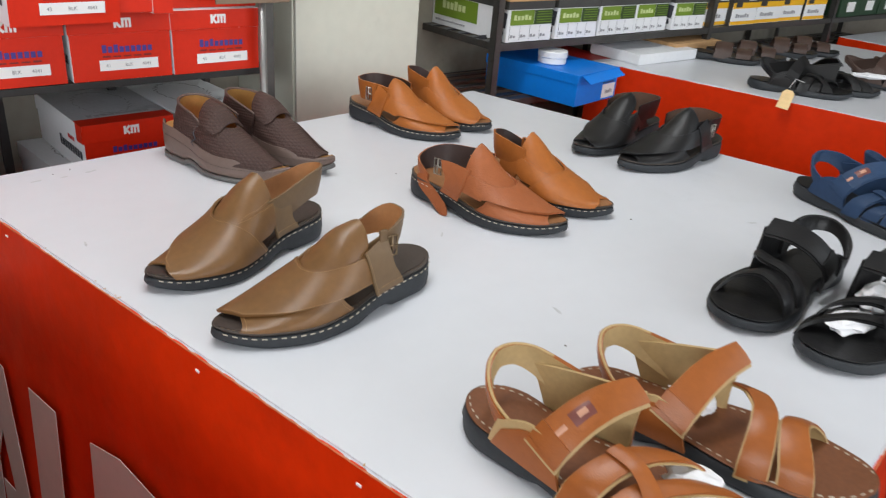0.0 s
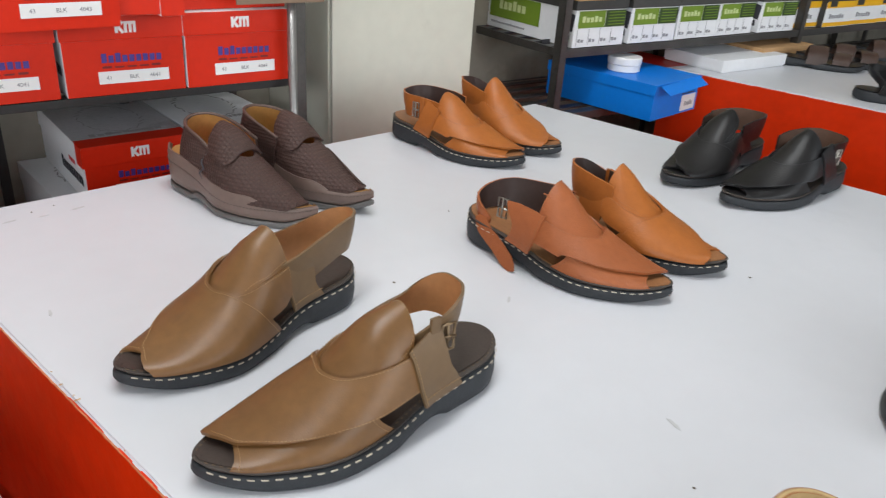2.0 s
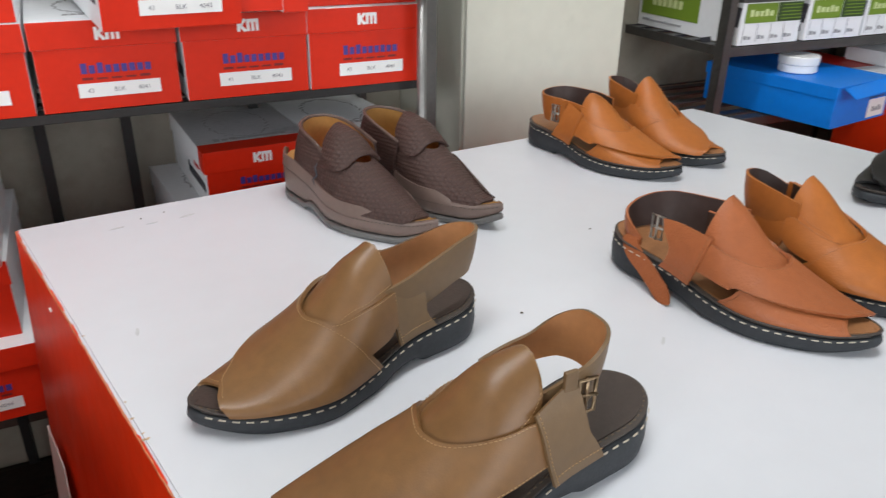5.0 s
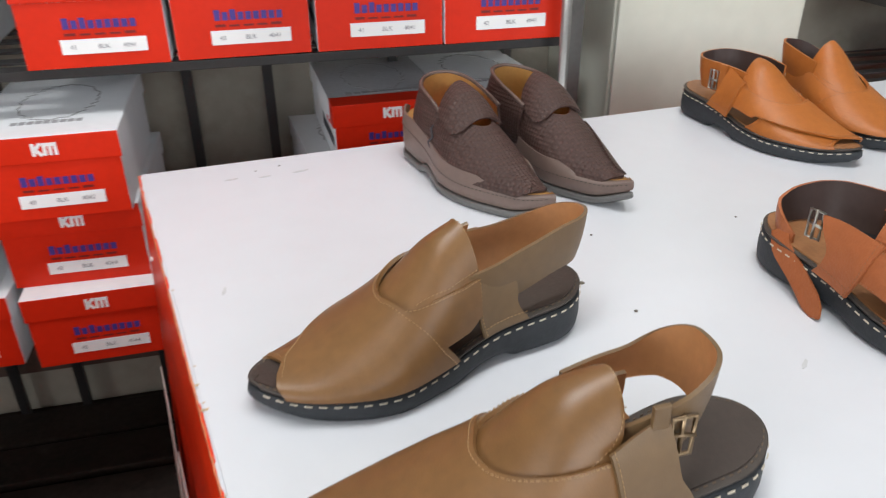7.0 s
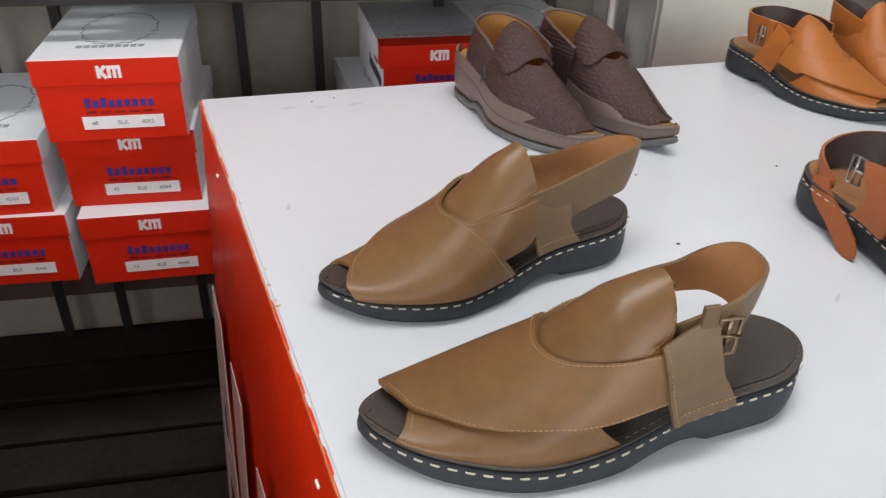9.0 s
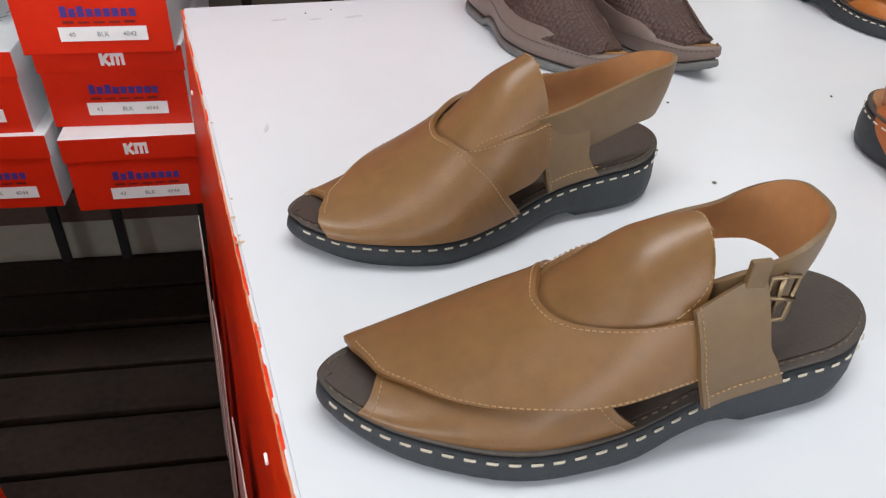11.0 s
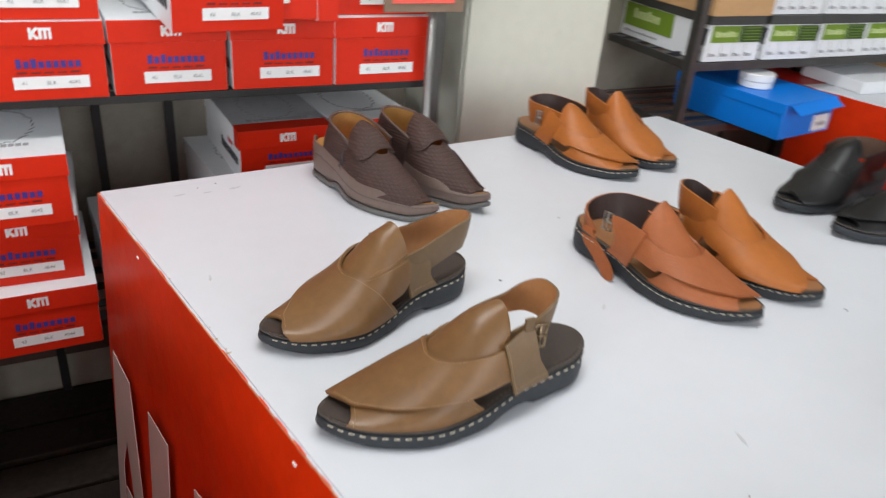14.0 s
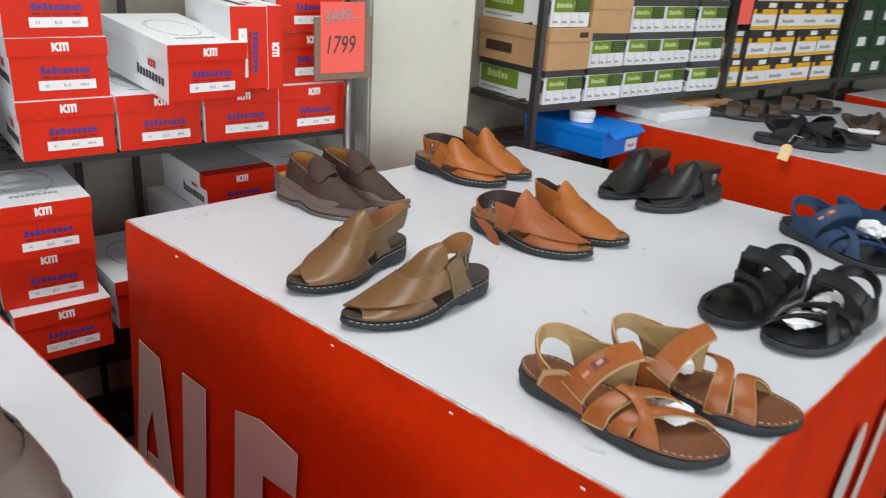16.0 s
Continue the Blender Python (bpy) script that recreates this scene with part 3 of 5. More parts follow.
def red_box(at, label, size_text="43", art="4041", w=0.184, h=0.12, d=0.305, group="red and white shoe boxes"):
    t = thing("shoe_box", label, "shoe box", at, group)
    body, lid = carton("shoe_box", w, h, d, 0.036, (RED_CARD, WHITE_CARD, WHITE_CARD), t)
    s = h / 0.12
    # front: mark on the lid, word and article label on the body
    part("logo", logo_bm(-0.012, h - 0.026, 0.031, 0.017, -0.0002), LABEL, lid, "white maker's mark")
    words(-0.036, 0.050 * s, 0.056, 0.064 * s, 0.0018, BLUE_INK, body, 9, 4)
    words(-0.036, 0.0415 * s, 0.056, 0.045 * s, 0.0018, DARKRED_INK, body, 5, 2, "caption")
    lab = flat(-0.043, 0.018 * s, 0.063, 0.037 * s, 0.0016, "label", LABEL, body, "white article label")
    for tx, x in ((size_text, -0.032), ("BLK", 0.002), (art, 0.033)):
        text_part(tx, 0.0085, pose(x, 0.0009, 0.0243 * s, 90), INK_GREY, lab)
    # top and sides: grey printed flourishes
    bm = bmesh.new()
    rng = random.Random(7)
    for i in range(26):
        a = i / 26 * math.tau
        x, y = 0.052 * math.cos(a), d * 0.5 + 0.085 * math.sin(a)
        box_into(bm, (-0.008, -0.0012, 0), (0.008, 0.0012, 0.0004), 0, pose(x, y, h + 0.0002, 0, 0, math.degrees(a) + 90 + rng.uniform(-30, 30)))
    for i in range(9):
        box_into(bm, (-0.045 + i * 0.0102, 0.052, h + 0.0002), (-0.037 + i * 0.0102, 0.064, h + 0.0006))
    tagged(part("top_print", bm, GREY_PRINT, lid, "grey printed flourish"), kind="stuff")
    side = pose(-w / 2 + 0.0018, 0, 0, 0, 0, -90)
    logo = part("logo", logo_bm(-0.095, 0.058, 0.036, 0.016, 0.0), RED_INK, body, "red maker's mark", at=side)
    words(-0.15, 0.030, -0.018, 0.052, 0.0, INK, body, 9, 11).matrix_basis = side
    return t


def shelf_at(x, y, z, yaw=0, tilt=0, roll=0):
    return BACK @ pose(x, y, z, tilt, roll, yaw)


ROW1, ROW2, ROW3 = 0.8485, 0.9695, 1.0905
first = red_box(shelf_at(-0.045, 0.163, ROW1), "red shoe box with white sides, shut, on the shelf", "41", "4041")
stock = {"43": red_box(shelf_at(0.143, 0.167, ROW1, 0.6), "red shoe box with white sides, shut, on the shelf", "43", "4041"), "41": first}
k42 = red_box(shelf_at(-0.045, 0.168, ROW2, -0.8), "red shoe box with white sides, stacked on another box", "42", "4041")
for src, x, y, z, yaw in (
    ("41", 0.331, 0.165, ROW1, -0.5), ("43", 0.513, 0.163, ROW1, 0.3), ("43", -0.298, 0.17, ROW1, 1.5),
    ("43", -0.047, 0.17, ROW3, 0.9), ("43", -0.30, 0.172, ROW2, -0.8), ("41", -0.297, 0.17, ROW3, 0.5),
    ("41", 0.517, 0.178, ROW2, -0.4), ("43", 0.513, 0.173, ROW3, 0.7), ("41", -0.49, 0.18, ROW1, 0.4), ("43", -0.49, 0.18, ROW2, -0.6)):
    copy_thing(stock[src], shelf_at(x, y, z, yaw))
# a box pulled out crooked over the row below, and one set on its edge
crooked = red_box(pose(0.243, 0.058, 0.9615, 0, 0, -4.0) @ pose(0, 0, 0, 4.6, 0.5, 0), "white-sided red shoe box pulled out crooked", "43", "4043", d=0.33)
edge_box = red_box(shelf_at(0.292, 0.122, 1.064, -2, 0, 90), "red and white shoe box standing on its long edge", "42", "4041")

# stack at the aisle, and boxes low on the lower shelf
stack_a = red_box(shelf_at(-0.127, 0.103, 0.6645, 0.5), "red shoe box with a grey-white lid, topping a stack", "40", "4042", w=0.19, h=0.116)
stack_b = red_box(shelf_at(-0.125, 0.130, 0.5485, -0.8), "red shoe box in a stack beside the aisle", "43", "4044", w=0.19, h=0.116)
copy_thing(stack_b, shelf_at(-0.112, 0.096, 0.4325, 1.2))
copy_thing(stack_b, shelf_at(-0.335, 0.118, 0.5485, 0.6))
copy_thing(stack_b, shelf_at(-0.322, 0.112, 0.4325, -0.9))
copy_thing(stack_b, shelf_at(-0.535, 0.12, 0.4325, 0.6))
copy_thing(stock["41"], shelf_at(0.098, 0.16, 0.4325, 3))
LOW = pose(0.391, 0.172, 0, 0, 0, -8.6)
wrapped = red_box(LOW @ pose(0, 0, 0.6415), "red shoe box with a silvery lid and red lid band", "43", "4041", h=0.1042)
lid = [o for o in wrapped.children if o.name.startswith("lid")][0]
part("lid_cover", box_bm((-0.0925, 0.044, 0.1040), (0.0925, 0.3055, 0.1046)), SILVER_CARD, lid, "silvery printed lid sheet")
part("lid_band", box_bm((-0.0928, -0.0004, 0.1040), (0.0928, 0.044, 0.1047)), RED_CARD, lid, "red band over the lid's front")
part("lid_band", box_bm((-0.0930, -0.0002, 0.0682), (-0.0918, 0.034, 0.1042)), RED_CARD, lid, "red band round the lid's corner")
words(-0.062, 0.052, 0.066, 0.066, 0.0, GREY_PRINT, lid, 9, 4, "lid_wordmark").matrix_basis = Matrix(((1, 0, 0, 0), (0, 0, 1, 0), (0, -1, 0, 0.1048), (0, 0, 0, 1)))
pale = red_box(LOW @ pose(0.193, 0.012, 0.6415, 0, 0, 2), "red shoe box with a plain white lid", "41", "4041", h=0.1042)
for x, y, z in ((-0.035, 0.02, 0.5370), (0.0, 0.0, 0.4325)):
    copy_thing(pale, LOW @ pose(x, y, z, 0, 0, 3 if z > 0.5 else 0))
    copy_thing(pale, LOW @ pose(x + 0.196, y + 0.004, z))


# ---- iron shelving ----
def rack(label, at, xs, depth, levels, top, slat_every=0.09, mat_rail=STEEL_DARK, mat_post=STEEL, back_posts=(), splay=0.0, deep=0.014):
    """Angle-iron rack: front and back posts at xs, slatted levels."""
    t = thing("shelf_rack", label, "shelf", at)
    for x in xs:
        for y in (0.0, depth):
            x = x - splay if y and x == xs[0] else x
            bm = box_bm((x - 0.011, y - 0.0015, 0), (x + 0.011, y + 0.0015, top), 0.0006)
            box_into(bm, (x - 0.011, y - 0.0015 if y == 0 else y - 0.022, 0), (x - 0.008, y + 0.022 if y == 0 else y + 0.0015, top), 0.0006)
            part("post", bm, mat_post, t)
    for x in back_posts:
        part("upright_bar", box_bm((x - 0.009, depth - 0.02, 0), (x + 0.009, depth - 0.008, top), 0.001), mat_rail, t, "thin dark upright bar")
    x0, x1 = min(xs), max(xs)
    for z in levels:
        for y in (0.004, depth - 0.004):
            bm = box_bm((x0, y - 0.0025, z - deep), (x1, y + 0.0025, z - 0.001), 0.0008)
            box_into(bm, (x0, y if y < depth / 2 else y - 0.026, z - 0.004), (x1, y + 0.026 if y < depth / 2 else y, z - 0.001), 0.0006)
            part("rail", bm, mat_rail, t)
        for x in (x0, x1):
            part("end_rail", box_bm((x - 0.002, 0.005, z - deep + 0.001), (x + 0.003, depth - 0.005, z - 0.001), 0.0008), mat_rail, t)
        k = int(depth / 0.06)
        for i in range(1, k):
            part("slat", box_bm((x0 + 0.004, depth * i / k - 0.012, z - 0.005), (x1 - 0.004, depth * i / k + 0.012, z - 0.0012), 0.0006), mat_rail, t)
    return t


rack("dark angle-iron rack stacked with red shoe boxes", shelf_at(0, 0.17, 0), (-1.15, 0.628), 0.33, (0.432, 0.848), 1.9, back_posts=(-0.62, -0.40, -0.28, -0.11, 0.03, 0.17, 0.40))

RACK2 = pose(1.345, -0.052, 0, 0, 0, -12)
rack("grey angle-iron rack holding green, kraft and yellow shoe boxes", RACK2, (-0.012, 0.985, 1.87, 2.75), 0.36, (0.688, 0.846), 1.75, mat_rail=STEEL, back_posts=(0.2, 0.5, 0.75, 1.2, 1.5, 2.1), splay=0.04, deep=0.021)


def green_box(at, label, w=0.176, h=0.108, d=0.33):
    t = thing("shoe_box", label, "shoe box", at, "green and white shoe boxes")
    body, lid = carton("shoe_box", w, h, d, 0.022, (WHITE_CARD, WHITE_CARD, WHITE_CARD), t, (LID_BLACK, LID_BLACK, LID_BLACK))
    y = 0.0016
    flat(-w / 2 + 0.012, 0.045, 0.012, h - 0.024, y, "print", GREEN, body, "green printed field")
    words(-w / 2 + 0.024, 0.058, 0.004, 0.072, y - 0.0004, GREEN_PALE, body, 5, 3)
    dark = flat(0.014, 0.045, w / 2 - 0.005, h - 0.024, y, "print", GREEN_DARK, body, "dark green patterned field")
    for k in range(5):
        part("stripe", box_bm((0.024, y - 0.0008, 0.05 + 0.007 * k), (w / 2 - 0.008, y - 0.0004, 0.052 + 0.007 * k)), GREEN, body)
    for k in range(4):
        words(-w / 2 + 0.016 + k * 0.038, 0.012, -w / 2 + 0.038 + k * 0.038, 0.02, y, INK_GREY, body, 2, k, "code")
        part("rule", box_bm((-w / 2 + 0.012 + k * 0.038, y - 0.0004, 0.006), (-w / 2 + 0.013 + k * 0.038, y, 0.043)), INK_GREY, body)
    side = pose(-w / 2 + 0.0016, 0, 0, 0, 0, -90)
    part("print", box_bm((-d + 0.012, -0.0004, 0.028), (-0.125, 0, h - 0.023), 0, None), GREEN, body, "green printed field", at=side)
    words(-d + 0.05, 0.05, -d + 0.156, 0.074, -0.0004, GREEN_PALE, body, 6, 3).matrix_basis = side
    words(-d + 0.02, 0.012, -d + 0.155, 0.018, 0.0, INK_GREY, body, 16, 5, "caption").matrix_basis = side
    # pictured shoe: plain dark shapes
    bm = bmesh.new()
    box_into(bm, (-0.055, -0.0005, 0.02), (-0.012, 0, 0.036), 0, pose(0, 0, 0, 0, -8, 0))
    box_into(bm, (-0.035, -0.0005, 0.035), (-0.012, 0, 0.075), 0, pose(0, 0, 0, 0, 6, 0))
    box_into(bm, (-0.13, -0.0005, 0.015), (-0.075, 0, 0.027), 0, pose(0, 0, 0, 0, -14, 0))
    part("print", bm, INK, body, "dark printed shoe shape", at=side)
    return t


def plain_box(at, label, mat_box, w, h, d, category="shoe box", group="", lid_h=0.03, mats=None):
    t = thing("shoe_box", label, category, at, group)
    b, l = carton("shoe_box", w, h, d, lid_h, mats or (mat_box,) * 3, t)
    return t, b, l


def r2(x, y, z, yaw=0):
    return RACK2 @ pose(x, y, z, 0, 0, yaw)


g0 = green_box(r2(0.105, 0.002, 0.8465), "white shoe box printed green, with a charcoal lid")
GX = (0.105, 0.295, 0.478, 0.652, 0.845)
for i, x in enumerate(GX[1:]):
    copy_thing(g0, r2(x, 0.004 * (i % 3), 0.8465, (-1, 0.5, 1.4, -2)[i]))
for i, x in enumerate(GX[1:]):
    copy_thing(g0, r2(x, 0.006, 0.9555, (1, -2, 0.6, -1)[i]))
for i, x in enumerate(GX):
    if i != 1:
        copy_thing(g0, r2(x, 0.008, 1.0645 + (0.021 if i == 0 else 0), (0.6, 0, 1, -1.4, 0.5)[i]))
    copy_thing(g0, r2(x, 0.01, 1.1736 + (0.021 if i == 0 else 0), (0.6, -1, 1, -1.4, 0.5)[i]))
kraft, kb, kl = plain_box(r2(0.10, -0.012, 0.9555, 1.0), "plain brown kraft shoe box with a loose lid", KRAFT, 0.19, 0.128, 0.34, lid_h=0.04, group="kraft boxes")
part("print", box_bm((-0.30, -0.0006, 0.03), (-0.17, 0, 0.062)), KRAFT_DARK, kb, "dark brown printed band", at=pose(-0.0928, 0, 0, 0, 0, -90))
flat(0.035, 0.10, 0.075, 0.116, -0.0002, "print", KRAFT_DARK, kl)
k2, kb2, kl2 = plain_box(r2(0.285, -0.002, 1.0645, -6), "crumpled brown kraft shoe box", KRAFT, 0.17, 0.105, 0.3, group="kraft boxes")


def yellow_box(at, label, w=0.168, h=0.108, d=0.3):
    t = thing("shoe_box", label, "shoe box", at, "yellow and black shoe boxes")
    body, lid = carton("shoe_box", w, h, d, 0.03, (WHITE_CARD, BLACK_CARD, BLACK_CARD), t, (BLACK_CARD, BLACK_CARD, BLACK_CARD))
    y = 0.0016
    flat(-w / 2 + 0.003, 0.002, w / 2 - 0.003, 0.014, y, "print", YELLOW, body, "yellow printed edge")
    flat(-w / 2 + 0.003, 0.058, w / 2 - 0.003, 0.078, y, "print", YELLOW, body, "yellow printed band")
    flat(-w / 2 + 0.02, 0.062, -w / 2 + 0.06, 0.084, y - 0.0005, "print", BLACK_CARD, body, "black printed block")
    words(-w / 2 + 0.03, 0.026, w / 2 - 0.05, 0.04, y, INK_GREY, body, 6, 2)
    flat(0.01, h - 0.024, 0.06, h - 0.006, -0.0002, "label", LABEL, lid, "white size label")
    flat(-0.07, h - 0.026, -0.01, h - 0.008, -0.0002, "print", BLACK_CARD, lid, "black printed block")
    return t


y0 = yellow_box(r2(1.18, 0.0, 0.8465), "yellow and black shoe box with a white label")
for row in range(4):
    for col in range(4):
        if row or col:
            copy_thing(y0, r2(1.18 + 0.172 * col, 0.004 * ((row + col) % 3), 0.8465 + 0.1091 * row, ((row * 3 + col * 5) % 5 - 2) * 0.5))
copy_thing(y0, r2(1.03, 0.02, 0.8465, 0))
copy_thing(y0, r2(1.035, 0.03, 0.9557, 2))


def bottle_box(at, label, w=0.18, h=0.115, d=0.31):
    t, b, l = plain_box(at, label, BOTTLE_GREEN, w, h, d, group="dark green shoe boxes")
    flat(-0.03, 0.02, 0.04, 0.06, 0.0016, "label", LABEL, b, "white size label")
    return t


b0 = bottle_box(r2(2.0, 0.0, 0.8465), "dark bottle-green shoe box with a white label")
for row in range(4):
    for col in range(4):
        if row or col:
            copy_thing(b0, r2(2.0 + 0.19 * col, 0.006, 0.8465 + 0.1161 * row, ((row + col) % 3 - 1) * 0.8))

# price card hung on the second rack
tagged(part("price_card", box_bm((-0.04, 0, 0), (0.04, 0.003, 0.12), 0.0005), SALMON, at=r2(1.0, -0.02, 1.09)), "salmon-red price card hung on the rack", "price card")

# blue box with the jar, and flat boxes on the far table
blue, bb, bl = plain_box(pose(1.59, -0.232, 0.690, 0, 0, -2.5), "bright blue shoe box with a loose lid corner", BLUE_CARD, 0.222, 0.088, 0.325, lid_h=0.026, group="")
lab = flat(0.028, 0.006, 0.098, 0.046, 0.0014, "label", LABEL, bb, "white handwritten label")
words(0.046, 0.018, 0.086, 0.030, 0.001, INK_GREY, bb, 5, 6, "label_writing")
words(0.030, 0.0485, 0.090, 0.0525, 0.0016, INK, bb, 7, 6, "caption")
flap = part("torn_flap", box_bm((-0.1, -0.032, 0), (0.105, 0.0, 0.0012), 0.0003, pose(0, -0.0015, 0.086, 32, 0, 3)), BLUE_CARD, bb, "bent-out lid flap")
jar = thing("jar", "small white plastic jar with a screw lid", "jar", pose(1.565, -0.085, 0.7785))
part("body", lathe([(0.038, 0), (0.041, 0.002), (0.041, 0.016), (0.039, 0.018)]), PLASTIC_WHITE, jar, smooth=False)
part("lid", lathe([(0.0425, 0.0185), (0.043, 0.02), (0.043, 0.034), (0.0415, 0.0362), (0.03, 0.0366)]), PLASTIC_WHITE, jar)
plain_box(pose(2.0, -0.255, 0.7605, 0, 0, -12), "flat white cardboard box lying on the table", WHITE_CARD, 0.30, 0.034, 0.20, "box", mats=(WHITE_CARD, WHITE_CARD, WHITE_CARD))
plain_box(pose(2.22, -0.262, 0.7605, 0, 0, -12), "flat open kraft box on the table", KRAFT, 0.26, 0.045, 0.2, "box", lid_h=0.012)
plain_box(r2(0.42, 0.03, 0.6885, 3), "flat red box lying on the lower shelf", RED_DARK, 0.3, 0.07, 0.26, "shoe box")

# price sign on its pole
sign = thing("price_sign", "framed salmon price card on a thin metal pole", "sign", pose(0.590, 0.0185, 0, 0, 0, -10.7))
part("pole", tube([(0.022, 0.012, 0.07), (0.022, 0.012, 1.08)], 0.0075, 12), POLE, sign, "galvanised pole", smooth=True)
bm = box_bm((-0.078, 0, 0.983), (0.078, 0.004, 1.003), 0.001)
box_into(bm, (-0.078, 0, 1.003), (-0.062, 0.004, 1.13), 0.001)
box_into(bm, (0.062, 0, 1.003), (0.078, 0.004, 1.13), 0.001)
box_into(bm, (-0.078, 0.001, 0.983), (0.078, 0.003, 1.128))
part("frame", bm, FRAME_BROWN, sign, "brown cardboard frame")
card = part("card", box_bm((-0.063, -0.0016, 0.999), (0.058, -0.0004, 1.164)), SALMON, sign, "salmon-red paper card")


def handwriting(text, size, at, sx, sy, slant, material, name):
    """Upright figures, narrowed and slanted like handwriting, on the card."""
    bm = text_bm(text, size)
    bmesh.ops.transform(bm, matrix=Matrix(((sx, slant, 0, 0), (0, sy, 0, 0), (0, 0, 1, 0), (0, 0, 0, 1))), verts=bm.verts)
    bmesh.ops.transform(bm, matrix=at, verts=bm.verts)
    return part(name, bm, material, card)


handwriting("1799", 0.046, pose(-0.054, -0.0023, 1.046, 90), 0.92, 1.30, 0.2, INK, "price")
handwriting("3499", 0.036, pose(-0.055, -0.0023, 1.116, 90, -3), 1.02, 1.15, 0.16, INK_GREY, "old_price")
part("strike", box_bm((-0.054, -0.0032, 1.1265), (0.05, -0.0022, 1.1283), 0, pose(0, 0, 0, 0, 0, 0)), INK_GREY, card)


# ---- sandals ----
class Last:
    """The form a sandal is built over. s runs from heel (0) to toe (1), a from the inner edge (-1) over the top to the outer edge (1).
    x points to the toe; the outer side of a left shoe is +y, and side = -1 mirrors it."""

    def __init__(self, length, width, side, sole, high, round_k=0.85, toe=0.34, point=0.5, bend=0.003, grip=0.93, heel=0.15):
        self.L, self.side, self.k = length, side, round_k
        w = width / 0.1
        self.wo = spline([0, 0.15, 0.35, 0.55, 0.7, 0.85, 1], [0.0302 * w, 0.0331 * w, 0.0341 * w, 0.0448 * w, 0.0477 * w, 0.0448 * w, 0.0428 * w])
        self.wi = spline([0, 0.15, 0.35, 0.55, 0.7, 0.85, 1], [0.0302 * w, 0.0321 * w, 0.0273 * w, 0.038 * w, 0.0448 * w, 0.0428 * w, 0.0409 * w])
        self.zt = spline([0, 0.2, 0.45, 0.65, 0.88, 1], sole)
        self.h = spline([0, 0.2, 0.35, 0.48, 0.62, 0.75, 0.88, 1], high)
        self.toe, self.point, self.bend, self.grip, self.heel = toe, point, bend, grip, heel

    def cap(self, s):
        a = min(s / self.heel, 1.0)
        b = min((1 - s) / self.toe, 1.0)
        return max(0.0, 1 - (1 - a) ** 2) ** 0.5 * max(0.0, 1 - (1 - b) ** 2) ** self.point

    def mid(self, s):
        return self.bend * math.sin(math.pi * min(max(s, 0.0), 1.0))

    def edge(self, s, outer, inset=0.0):
        w = (self.wo if outer else self.wi)(s) * self.cap(s)
        w = max(w - inset, 0.0)
        return Vector((s * self.L, self.side * (self.mid(s) + (w if outer else -w)), 0))

    def point_at(self, s, a, lift=0.0):
        """The place and the outward normal on the form."""
        def raw(s, a):
            w = (self.wo if a > 0 else self.wi)(s) * max(self.cap(s), 0.12) * self.grip
            return Vector((s * self.L, self.mid(s) + w * math.sin(a * math.pi / 2), self.zt(s) + self.h(s) * max(0.0, math.cos(a * math.pi / 2)) ** self.k))

        e = 0.012
        ds = raw(min(s + e, 1), a) - raw(max(s - e, 0), a)
        da = raw(s, min(a + e, 1)) - raw(s, max(a - e, -1))
        n = ds.cross(da)
        n = n.normalized() if n.length > 1e-12 else Vector((0, 0, 1))
        c = raw(s, 0)
        c.z = self.zt(s)
        p = raw(s, a)
        if n.dot(p - c + Vector((0, 0, 0.004))) < 0:
            n = -n
        p = p + n * lift
        return Vector((p.x, p.y * self.side, p.z)), Vector((n.x, n.y * self.side, n.z))

    def outline(self, inset=0.0, n=44):
        """Sole outline once round: (s, point)."""
        run = []
        for k in range(n + 1):
            s = (1 - math.cos(k / n * math.pi)) / 2
            run.append((s, self.edge(s, True, inset)))
        for k in range(n - 1, 0, -1):
            s = (1 - math.cos(k / n * math.pi)) / 2
            run.append((s, self.edge(s, False, inset)))
        return run


def sole_bm(last, low, high, flare=0.0, rounded=0.003, n=44):
    """A sole between the heights low(s) and high(s) inside the form's outline."""
    rings = []
    for inset, f in ((0.006 - flare, 0.0), (0.0015 - flare, 0.12), (-flare, 0.4), (-flare * 0.5, 0.75), (0.0, 0.93), (rounded * 0.6, 1.0)):
        ring = []
        for s, p in last.outline(inset, n):
            x = p.x
            e = inset * (0.0 if 0.02 < s < 0.98 else 1.0)
            x = x + (e if s < 0.5 else -e)
            ring.append(Vector((x, p.y, low(s) + (high(s) - low(s)) * f)))
        rings.append(ring)
    bm = bmesh.new()
    vs = [[bm.verts.new(p) for p in r] for r in rings]
    m = len(vs[0])
    for a, b in zip(vs, vs[1:]):
        for k in range(m):
            bm.faces.new((a[k], a[(k + 1) % m], b[(k + 1) % m], b[k])).smooth = True
    for ring in (vs[0], vs[-1]):
        for k in range(1, n):
            o0, o1 = ring[k], ring[k + 1]
            i0, i1 = ring[(m - k) % m], ring[(m - k - 1) % m] if k + 1 < n else ring[n]
            quad = [o0, o1, i1, i0] if k + 1 < n else [o0, ring[n], i0]
            bm.faces.new(quad)
        bm.faces.new((ring[0], ring[1], ring[m - 1]))
    bmesh.ops.recalc_face_normals(bm, faces=bm.faces)
    return bm


